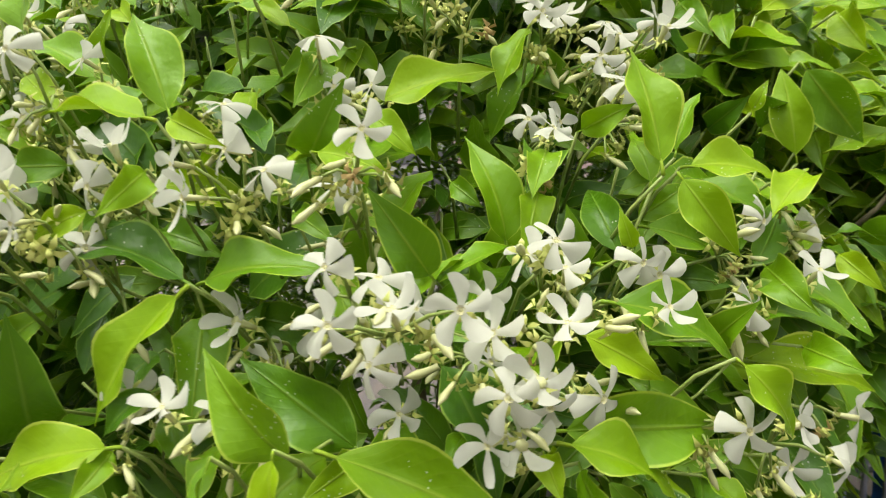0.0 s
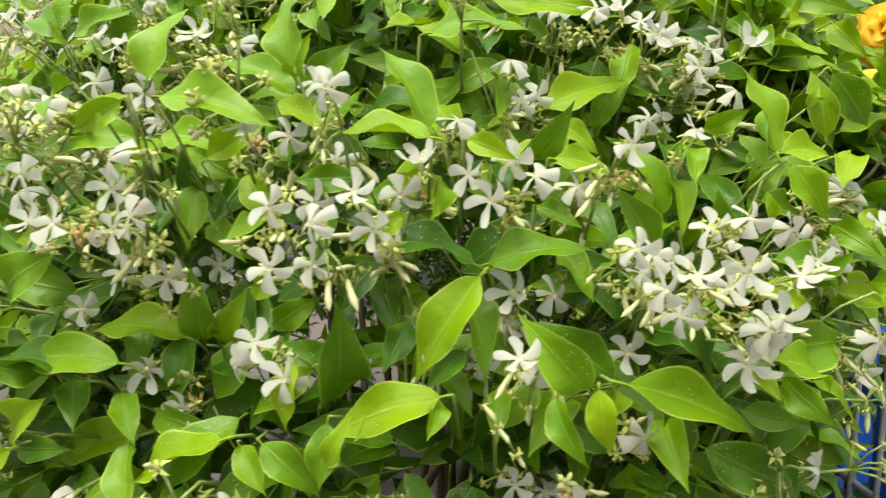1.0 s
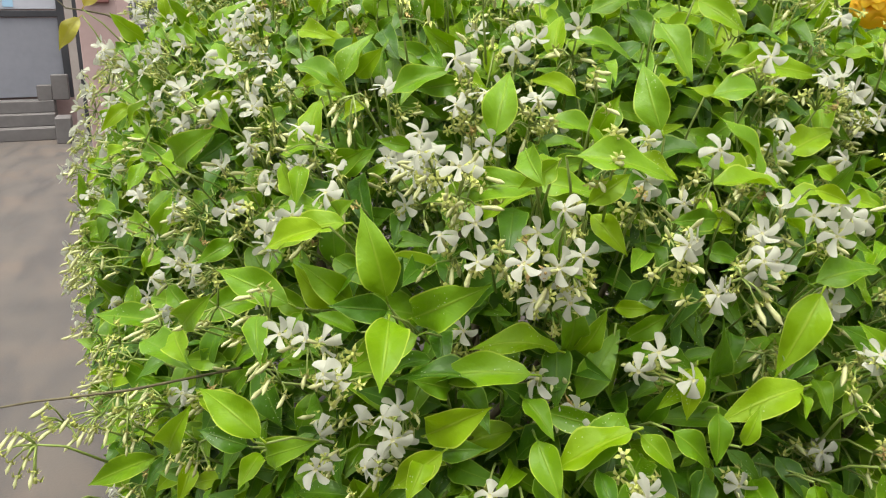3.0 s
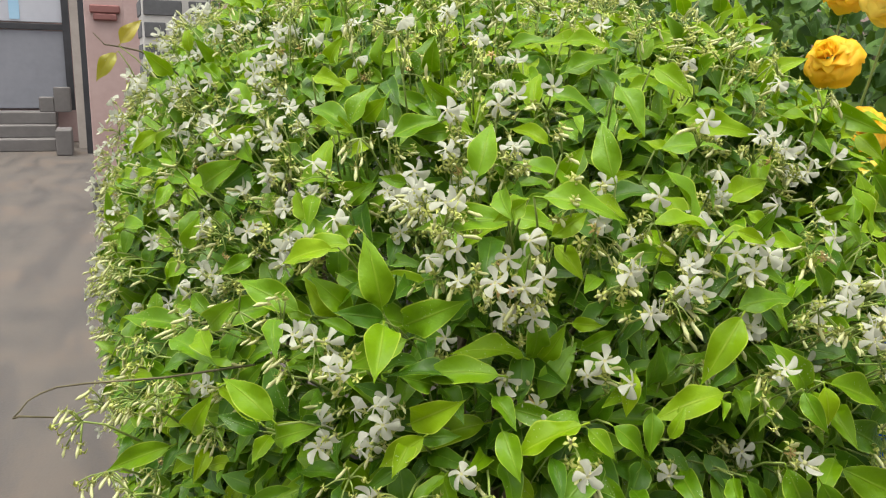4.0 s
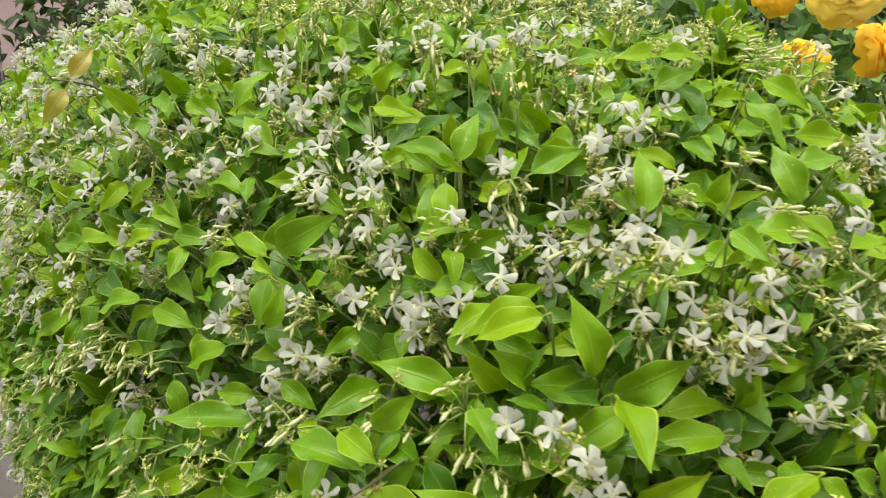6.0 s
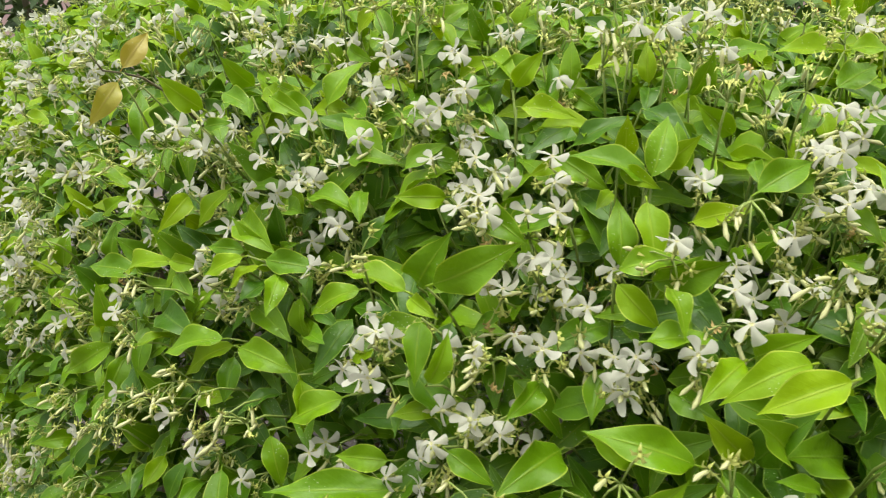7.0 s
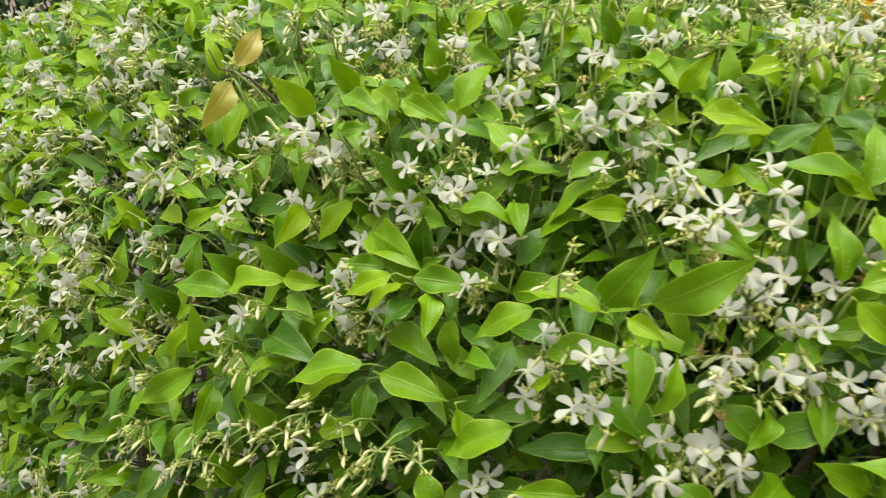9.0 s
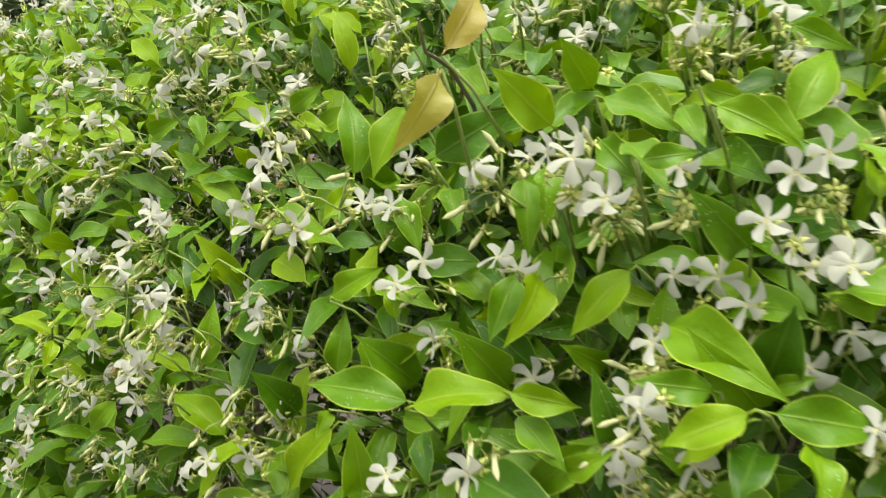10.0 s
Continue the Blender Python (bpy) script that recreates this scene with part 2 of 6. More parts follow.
def tube(points, radii, sides=5):
    """A tapered tube along points, as a Shape."""
    pts = [Vector(p) for p in points]
    verts, faces, uv = [], [], []
    ref = Vector((0.31, 0.77, 0.55)).normalized()
    for k, p in enumerate(pts):
        d = (pts[min(k + 1, len(pts) - 1)] - pts[max(k - 1, 0)]).normalized()
        a = d.cross(ref)
        a = a.normalized() if a.length > 1e-4 else d.orthogonal().normalized()
        b = d.cross(a)
        r = radii[k] if hasattr(radii, "__len__") else radii
        for j in range(sides):
            w = 2 * math.pi * j / sides
            verts.append(p + a * (r * math.cos(w)) + b * (r * math.sin(w)))
    for k in range(len(pts) - 1):
        for j in range(sides):
            q = (j + 1) % sides
            faces.append((k * sides + j, k * sides + q, (k + 1) * sides + q, (k + 1) * sides + j))
    faces.append(tuple(range(sides - 1, -1, -1)))
    faces.append(tuple(range((len(pts) - 1) * sides, len(pts) * sides)))
    return Shape([tuple(v) for v in verts], faces)


def frame_of(origin, axis, normal, scale=1.0):
    """A pose with x along axis and z as near normal as it can be."""
    x = Vector(axis).normalized()
    z = Vector(normal)
    z = z - x * z.dot(x)
    z = z.normalized() if z.length > 1e-4 else x.orthogonal().normalized()
    y = z.cross(x)
    m = Matrix((x * scale, y * scale, z * scale)).transposed().to_4x4()
    m.translation = Vector(origin)
    return m


def rand_dir():
    v = rng.normal(size=3)
    return Vector(v / np.linalg.norm(v))


# ---- plant pieces ----
def leaf_shape(wide, droop, fold, wave, twist, rows=9, cols=5, petiole=0.09, tip=0.16, stalked=True):
    """A pointed oval blade one unit long from the petiole's foot to the tip, along x, upper side to z."""
    verts, uv, faces = [], [], []
    width, ph = wide * 0.88, wave * 40
    for r in range(rows):
        u = r / (rows - 1)
        s = petiole + (1 - petiole) * u
        low, high = 0.86, 1.05 + tip
        top = low / (low + high)
        body = (u ** low * (1 - u) ** high) / (top ** low * (1 - top) ** high) if 0 < u < 1 else 0.0
        w = max(0.004, width * body)
        for c in range(cols):
            v = 2 * c / (cols - 1) - 1
            bend = -droop * s * s + 0.25 * droop * s
            side = fold * abs(v) * w + wave * math.sin(10 * u + ph + (1.9 if v > 0 else 0)) * v * v * min(1, body * 1.4)
            y = v * w
            z = side
            tw = twist * u
            verts.append((s - 0.22 * droop * s * s, y * math.cos(tw) - z * math.sin(tw), bend + y * math.sin(tw) + z * math.cos(tw)))
            uv.append((u, 0.5 + 0.5 * v))
    for r in range(rows - 1):
        for c in range(cols - 1):
            a = r * cols + c
            faces.append((a, a + 1, a + cols + 1, a + cols))
    stalk = tube([(0, 0, 0), (petiole * 0.5, 0, 0.004), (petiole * 1.3, 0, -0.004)], [0.016, 0.013, 0.011], 4)
    blade = Shape(verts, [f for f in faces], uv)
    stalk.uv[:] = (0.5, 0.5)
    whole = joined([blade, stalk] if stalked else [blade])
    tip_at = blade.v[(rows - 1) * cols + cols // 2]
    a, size = math.atan2(tip_at[2], tip_at[0]), math.hypot(tip_at[0], tip_at[2])
    return whole.moved(Matrix.Scale(1 / size, 4) @ Matrix.Rotation(a, 4, "Y"))


LEAF_SHAPES = [leaf_shape(w, d, f, wv, t) for w, d, f, wv, t in (
    (0.205, 0.40, 0.50, 0.045, 0.15), (0.220, 0.56, 0.40, 0.055, -0.30), (0.18, 0.30, 0.66, 0.045, 0.40), (0.225, 0.48, 0.46, 0.060, 0.10),
    (0.20, 0.70, 0.56, 0.045, -0.20), (0.175, 0.26, 0.46, 0.055, 0.30), (0.23, 0.40, 0.38, 0.050, -0.45), (0.19, 0.62, 0.74, 0.040, 0.10))]
FINE_KINDS = (
    (0.215, 0.36, 0.50, 0.055, 0.15), (0.220, 0.52, 0.38, 0.065, -0.28), (0.20, 0.28, 0.62, 0.050, 0.35), (0.225, 0.44, 0.42, 0.070, 0.10),
    (0.21, 0.62, 0.48, 0.050, -0.20), (0.20, 0.24, 0.44, 0.065, 0.26), (0.225, 0.38, 0.36, 0.060, -0.36), (0.21, 0.54, 0.62, 0.045, 0.10))
FINE_LEAVES = [leaf_shape(w, d, f, wv, t, 17, 7, tip=0.28) for w, d, f, wv, t in FINE_KINDS]
FINE_WIDTHS = [float(np.ptp(shape.v[:, 1])) for shape in FINE_LEAVES]
PLAIN_LEAVES = [leaf_shape(w, d, f, 0.045, t, 8, 3) for w, d, f, t in ((0.19, 0.42, 0.50, 0.1), (0.205, 0.56, 0.44, -0.3), (0.17, 0.32, 0.64, 0.3), (0.19, 0.66, 0.54, 0.0))]
INNER_LEAVES = [leaf_shape(w, d, f, 0.045, t, 6, 3, stalked=False) for w, d, f, t in ((0.19, 0.42, 0.50, 0.1), (0.205, 0.56, 0.44, -0.3), (0.17, 0.32, 0.64, 0.3), (0.19, 0.66, 0.54, 0.0))]
ROSE_LEAVES = [leaf_shape(w * 1.1, d, f, 0.03, t, 8, 5, 0.05, 0.06) for w, d, f, t in ((0.33, 0.2, 0.2, 0.1), (0.36, 0.3, 0.12, -0.2))]


def petal_verts(k, length, cup, twist, rows=6, cols=5):
    """One pinwheel petal: narrow at the throat, broad, blunt and slanted at its end, its edges rolled back a little."""
    a0 = 2 * math.pi * k / 5
    verts, faces = [], []
    for r in range(rows):
        u = r / (rows - 1)
        w = 0.08 + 0.292 * u ** 1.2 - 0.06 * max(0.0, u - 0.8) / 0.2
        for c in range(cols):
            v = c / (cols - 1) * 2 - 1
            rad = 0.09 + u * (0.93 - 0.13 * (v + 0.2) ** 2 * u + 0.10 * v * u)
            side = v * w + 0.17 * u * u
            z = cup * u * u - 0.13 * v * v * u + twist * v * u + 0.03 * math.sin(5 * u + 2 * k) * v
            verts.append((length * (rad * math.cos(a0) - side * math.sin(a0)), length * (rad * math.sin(a0) + side * math.cos(a0)), length * z))
    for r in range(rows - 1):
        for c in range(cols - 1):
            a = r * cols + c
            faces.append((a, a + 1, a + cols + 1, a + cols))
    return Shape(verts, faces)


def sepals(length, z, spread):
    """Five small pointed lobes of a calyx, round the z axis."""
    verts, faces = [], []
    for k in range(5):
        a, w = 2 * math.pi * (k + 0.3) / 5, 0.55
        b = len(verts)
        for rr, zz, da in ((0.25, 0, -w), (0.25, 0, w), (0.65, 0.30, 0.30), (1.0, 0.15 - spread, 0.0), (0.65, 0.30, -0.30)):
            verts.append((length * rr * math.cos(a + da), length * rr * math.sin(a + da), z + length * zz))
        faces.append((b, b + 1, b + 2, b + 4))
        faces.append((b + 4, b + 2, b + 3))
    return Shape(verts, faces)


def flower_shape(cup, twist, seed):
    """An open star-jasmine flower facing z, its throat at the origin, tube and calyx below. Materials: petal, throat, bud, calyx."""
    local = random.Random(seed)
    bits = [petal_verts(k, 0.0108 * local.uniform(0.90, 1.06), cup + local.uniform(-0.22, 0.22), twist + local.uniform(-0.08, 0.08)) for k in range(5)]
    ring = [(0.0015 * math.cos(a), 0.0015 * math.sin(a), 0.0002) for a in (2 * math.pi * k / 10 for k in range(10))]
    bits.append(Shape(ring + [(0, 0, -0.0012)], [(k, (k + 1) % 10, 10) for k in range(10)], mats=[1] * 10))
    bits.append(tube([(0, 0, -0.0095), (0, 0, -0.004), (0, 0, -0.0005)], [0.0008, 0.0012, 0.0014], 6).painted(2))
    bits.append(sepals(0.0052, -0.0090, 0.45).painted(3))
    return joined(bits)


def half_open(seed):
    """A flower seen closing: petals folded forward into a cup."""
    local = random.Random(seed)
    bits = [petal_verts(k, 0.0105, 0.75 + local.uniform(-0.1, 0.15), 0.1) for k in range(5)]
    bits.append(tube([(0, 0, -0.0095), (0, 0, -0.004), (0, 0, 0.0005)], [0.0009, 0.0015, 0.0022], 6).painted(2))
    bits.append(sepals(0.0052, -0.0090, 0.45).painted(3))
    return joined(bits)


def bud_shape(length, fat):
    """A furled spindle bud pointing along z, with its calyx at the foot. Materials: bud, calyx."""
    prof = [(0, 0.0006), (0.12, 0.75), (0.3, 0.72), (0.52, 0.85), (0.68, 1.0), (0.82, 0.72), (0.93, 0.36), (1.0, 0.05)]
    t = tube([(0.0004 * math.sin(4 * s), 0.0003 * math.cos(5 * s), s * length) for s, _ in prof], [max(0.0003, fat * r) for _, r in prof], 6)
    return joined([t, sepals(0.0052, 0.0003, 0.55).painted(1)])


FLOWERS = [flower_shape(c, t, s) for c, t, s in ((0.05, 0.18, 1), (-0.30, 0.22, 2), (0.32, 0.16, 3), (-0.10, 0.28, 4), (0.16, -0.10, 5), (-0.45, 0.15, 7))] + [half_open(6)]
BUDS = [bud_shape(0.0125, 0.0016), bud_shape(0.0145, 0.0017), bud_shape(0.0095, 0.0014)]
SPENT = joined([sepals(0.0060, 0.0004, 0.5), tube([(0, 0, -0.001), (0, 0, 0.003)], [0.0010, 0.0012], 5)])
FLOWER_MATS, BUD_MATS = [PETAL, THROAT, BUD, CALYX], [BUD, CALYX]


# ---- the jasmine's outer skin ----
AX_RIGHT = 0.43
CX, AX, Y0, AY, Z0, AZ, PW = -0.084, 0.474, 1.544, 1.295, 0.83, 0.513, 3.04
SKEW, TURN_END, FAR = 0.065, -0.163, 2.1


def skin_value(p):
    """1 on the jasmine's outer face, less inside."""
    p = np.atleast_2d(p)
    cx = CX + SKEW * (np.minimum(p[:, 1], 1.9) - 0.7)
    low = np.clip((Z0 - p[:, 2]) / Z0, 0, 1)
    under = np.clip((1.05 - p[:, 2]) / 1.05, 0, 1)
    right = AX_RIGHT + 0.185 * np.clip((p[:, 1] - 0.35) / 0.4, 0, 1)
    wide = np.where(p[:, 0] > cx, right * (1 - 0.6 * np.minimum(under, 0.4) ** 0.8) / (1 - 0.30 * low ** 1.5), AX)
    u = np.abs((p[:, 0] - cx) / (wide * (1 - 0.30 * low ** 1.5)))
    v = np.abs(np.minimum(p[:, 1] - Y0 - TURN_END * (p[:, 0] - cx), 0) / AY) * (1 + 0.10 * low)
    f = np.maximum(p[:, 1] - FAR, 0) / 0.5
    back = np.clip((p[:, 1] - 0.95) / 0.6, 0, 1)
    w = np.maximum(p[:, 2] - Z0, 0) / (AZ + 0.05 * back)
    pw = PW - 0.9 * back
    return (u ** pw + v ** pw + w ** pw + f ** pw) ** (1 / pw)


def skin_normal(p):
    p = np.atleast_2d(p)
    e, g = 1e-4, np.zeros((len(p), 3))
    for k in range(3):
        d = np.zeros(3)
        d[k] = e
        g[:, k] = (skin_value(p + d) - skin_value(p - d)) / (2 * e)
    return g


def on_skin(count, box, gap, seed, depth=0.0):
    """Evenly strewn points on the skin (moved inwards by depth) within a box, with their outward directions."""
    r = np.random.default_rng(seed)
    lo, hi = np.array(box[0]), np.array(box[1])
    p = lo + r.random((count * 60, 3)) * (hi - lo)
    g = skin_normal(p)
    s = np.linalg.norm(g, axis=1)
    d = (skin_value(p) - 1) / np.maximum(s, 1e-6)
    ok = (np.abs(d) < 0.03) & (s > 0.2)
    p, g, s, d = p[ok], g[ok], s[ok], d[ok]
    nrm = g / s[:, None]
    p = p - nrm * (d + depth)[:, None]
    grid, keep = {}, []
    for k in range(len(p)):
        c = tuple((p[k] // gap).astype(int))
        near = [q for a in (-1, 0, 1) for b in (-1, 0, 1) for e in (-1, 0, 1) for q in grid.get((c[0] + a, c[1] + b, c[2] + e), ())]
        if all(((p[k] - p[q]) ** 2).sum() > gap * gap for q in near):
            grid.setdefault(c, []).append(k)
            keep.append(k)
            if len(keep) >= count:
                break
    return [(Vector(p[k]), Vector(nrm[k])) for k in keep]


# The side towards the open paving, to which leaves and flowers turn.
OPEN_SIDE = Vector((-0.62, -0.78, 0.0))


# ---- ground ----
def slab(name, size, mat, z=0.0, at=(0, 0), cuts=40):
    bm = bmesh.new()
    bmesh.ops.create_grid(bm, x_segments=cuts, y_segments=cuts, size=size / 2)
    for v in bm.verts:
        v.co = (v.co.x + at[0], v.co.y + at[1], z)
    return new(name, bm_mesh(name, bm, [mat]))


ground = tagged(slab("ground", 240, CONCRETE), "grey cement paving with faint damp stains", "ground", kind="structure")

# ---- the jasmine ----
jasmine = tagged(new("jasmine_hedge"), "dense jasmine hedge covered with white star flowers and glossy leaves", "hedge", kind="thing")
jasmine.location = (0, 0, 0)

# Leaves that stand out: foot of the stalk, tip, turn about the midrib in degrees, width in millimetres,
# and 0 for a dark, 1 for a full green, 2 for a bright, 3 for a russet leaf.
SET_LEAVES = []
SET_LEAVES += [
    (0.033, 0.267, 1.008, 0.105, 0.290, 1.000, 68, 26.0, 1),
    (-0.093, 0.286, 1.058, -0.130, 0.283, 1.006, -45, 24.0, 2),
    (-0.006, 0.280, 1.033, 0.017, 0.274, 0.976, 33, 24.0, 0),
    (-0.030, 0.276, 0.996, -0.077, 0.288, 1.030, -59, 24.9, 0),
    (-0.093, 0.293, 1.055, -0.153, 0.311, 1.068, -15, 24.0, 0),
    (-0.045, 0.252, 1.009, 0.029, 0.253, 0.973, 43, 24.0, 2),
    (0.057, 0.296, 1.047, 0.114, 0.311, 1.017, 51, 24.0, 1),
    (-0.115, 0.269, 1.004, -0.173, 0.282, 0.984, -36, 24.0, 2),
    (0.127, 0.346, 1.007, 0.203, 0.368, 0.983, 35, 24.0, 2),
    (-0.094, 0.298, 1.055, -0.040, 0.291, 1.061, 41, 21.9, 1),
    (-0.172, 0.318, 0.984, -0.164, 0.293, 1.047, -165, 29.6, 0),
]
SET_LEAVES += [
    (0.035, 0.255, 1.009, 0.080, 0.267, 0.981, 37, 21.8, 2),
    (-0.246, 0.366, 1.118, -0.313, 0.400, 1.109, -49, 24.0, 1),
    (0.090, 0.336, 1.090, 0.081, 0.366, 1.144, -2, 24.0, 2),
    (-0.035, 0.390, 1.120, 0.026, 0.399, 1.136, 37, 24.0, 2),
    (-0.460, 0.790, 1.108, -0.429, 0.751, 1.101, 71, 20.2, 1),
    (-0.258, 0.364, 0.962, -0.328, 0.394, 0.932, -45, 24.0, 2),
    (-0.215, 0.296, 0.984, -0.270, 0.315, 0.954, -24, 24.0, 2),
    (0.027, 0.353, 1.056, 0.009, 0.372, 1.106, -19, 22.7, 1),
    (-0.263, 0.333, 1.011, -0.325, 0.368, 1.007, -35, 24.0, 1),
    (-0.099, 0.321, 1.039, -0.096, 0.284, 1.002, -13, 22.5, 1),
    (-0.005, 0.300, 1.055, -0.029, 0.291, 1.092, -99, 19.6, 1),
]
SET_LEAVES += [
    (-0.108, 0.309, 1.116, -0.160, 0.325, 1.118, -24, 21.7, 2),
    (-0.233, 0.354, 1.013, -0.291, 0.380, 1.015, -19, 24.0, 2),
    (-0.108, 0.327, 1.115, -0.130, 0.353, 1.160, -18, 22.2, 1),
    (-0.342, 0.382, 1.053, -0.353, 0.394, 1.111, -51, 25.9, 1),
    (-0.484, 0.963, 1.069, -0.511, 1.024, 1.071, -53, 24.0, 1),
    (-0.423, 0.806, 1.093, -0.465, 0.823, 1.137, -108, 25.0, 1),
    (-0.052, 0.259, 1.001, -0.084, 0.268, 1.040, -83, 22.1, 1),
    (-0.287, 0.341, 1.003, -0.344, 0.376, 1.005, -7, 24.0, 0),
    (0.016, 0.286, 0.954, 0.078, 0.287, 0.917, 82, 27.4, 0),
    (-0.472, 0.788, 1.113, -0.495, 0.816, 1.096, -57, 16.1, 2),
    (0.097, 0.340, 1.091, 0.124, 0.337, 1.055, 94, 19.1, 2),
]
SET_LEAVES += [
    (0.182, 0.424, 1.139, 0.221, 0.430, 1.097, 116, 24.9, 1),
    (-0.413, 0.844, 1.227, -0.399, 0.806, 1.208, 75, 17.8, 1),
    (-0.456, 0.982, 1.195, -0.431, 0.942, 1.224, 92, 23.7, 0),
    (0.045, 0.280, 1.040, 0.079, 0.286, 1.019, 59, 16.0, 2),
    (-0.329, 0.384, 1.040, -0.291, 0.343, 1.069, 88, 26.3, 1),
    (-0.254, 0.418, 1.140, -0.228, 0.445, 1.186, 18, 23.9, 1),
    (0.096, 0.262, 1.035, 0.120, 0.269, 1.003, 74, 16.2, 2),
    (-0.444, 0.860, 1.154, -0.467, 0.879, 1.121, -49, 17.8, 2),
    (0.105, 0.364, 1.091, 0.155, 0.379, 1.084, 40, 21.0, 2),
    (-0.063, 0.291, 0.998, -0.091, 0.291, 0.971, -58, 15.5, 1),
    (-0.446, 0.636, 0.973, -0.519, 0.699, 0.974, -45, 24.0, 1),
]
SET_LEAVES += [
    (-0.246, 0.385, 1.119, -0.202, 0.362, 1.109, 51, 20.2, 1),
    (-0.382, 0.460, 1.033, -0.427, 0.508, 1.053, -53, 24.0, 1),
    (-0.434, 0.914, 1.213, -0.472, 0.926, 1.244, -112, 21.8, 2),
    (-0.323, 0.369, 1.036, -0.370, 0.391, 1.009, -62, 23.5, 1),
    (-0.431, 0.894, 1.230, -0.420, 0.854, 1.214, 40, 17.7, 1),
    (-0.475, 1.042, 1.032, -0.492, 1.075, 0.976, -62, 24.0, 2),
    (-0.420, 0.386, 0.975, -0.452, 0.427, 1.000, -36, 22.8, 2),
    (-0.473, 1.126, 1.147, -0.448, 1.066, 1.133, 23, 24.0, 1),
    (-0.349, 0.359, 1.054, -0.370, 0.315, 1.027, -18, 24.1, 2),
    (-0.422, 0.806, 1.102, -0.447, 0.786, 1.150, 153, 25.0, 0),
    (-0.459, 0.809, 1.111, -0.479, 0.839, 1.113, -70, 15.2, 1),
]
SET_LEAVES += [
    (-0.434, 1.073, 1.173, -0.416, 1.102, 1.229, 16, 24.0, 1),
    (-0.456, 0.795, 1.102, -0.476, 0.817, 1.080, -24, 14.7, 2),
    (-0.000, 0.273, 0.926, 0.090, 0.239, 0.882, 82, 31.5, 1),
    (-0.360, 0.512, 1.012, -0.354, 0.463, 1.042, 75, 24.8, 0),
    (-0.058, 0.345, 1.098, -0.038, 0.318, 1.131, 141, 20.1, 0),
    (-0.423, 0.816, 1.165, -0.462, 0.828, 1.195, -114, 20.5, 0),
    (-0.003, 0.283, 0.973, -0.010, 0.242, 0.953, 27, 19.9, 1),
    (-0.354, 0.447, 1.030, -0.349, 0.415, 1.070, 82, 22.2, 0),
    (-0.167, 0.413, 1.133, -0.214, 0.435, 1.155, -33, 22.8, 1),
    (-0.283, 0.921, 1.233, -0.299, 0.924, 1.285, -140, 23.4, 1),
    (-0.204, 0.288, 0.985, -0.178, 0.279, 0.957, 60, 17.1, 1),
]
SET_LEAVES += [
    (-0.052, 0.318, 1.103, -0.020, 0.310, 1.093, 46, 14.0, 2),
    (-0.405, 1.051, 1.224, -0.435, 1.053, 1.176, -30, 22.7, 2),
    (-0.444, 0.932, 1.074, -0.484, 0.939, 1.116, -105, 24.1, 1),
    (-0.031, 0.281, 0.994, -0.052, 0.253, 0.989, -52, 15.2, 2),
    (-0.451, 0.994, 1.061, -0.493, 1.004, 1.100, -94, 25.1, 0),
    (-0.471, 0.670, 0.840, -0.542, 0.720, 0.797, -67, 24.0, 2),
    (-0.389, 0.599, 1.049, -0.372, 0.566, 1.008, 47, 22.1, 1),
    (-0.352, 0.417, 1.097, -0.394, 0.447, 1.077, -40, 22.1, 2),
    (-0.443, 0.928, 1.190, -0.456, 0.913, 1.151, 4, 17.7, 1),
    (-0.349, 0.430, 1.038, -0.384, 0.436, 1.071, -77, 20.9, 1),
    (-0.268, 0.331, 0.974, -0.267, 0.299, 0.945, 23, 19.0, 1),
]
SET_LEAVES += [
    (-0.241, 0.346, 1.140, -0.185, 0.317, 1.125, 36, 24.0, 1),
    (-0.452, 0.858, 1.070, -0.473, 0.863, 1.112, -123, 19.1, 0),
    (-0.428, 0.649, 1.102, -0.452, 0.699, 1.112, -26, 22.8, 2),
    (-0.386, 0.554, 1.013, -0.446, 0.557, 1.000, -41, 26.8, 1),
    (-0.046, 0.302, 0.986, -0.078, 0.274, 0.965, -24, 20.4, 1),
    (-0.230, 0.362, 1.008, -0.232, 0.349, 1.055, -168, 20.7, 0),
    (-0.130, 0.359, 1.067, -0.095, 0.348, 1.056, 51, 15.5, 0),
    (0.046, 0.433, 1.161, 0.027, 0.411, 1.124, -5, 18.8, 2),
    (-0.481, 0.900, 1.082, -0.480, 0.869, 1.061, 49, 16.1, 1),
    (-0.344, 0.456, 1.087, -0.350, 0.417, 1.112, 88, 20.0, 1),
    (-0.222, 0.356, 1.106, -0.188, 0.356, 1.125, 62, 15.5, 2),
]
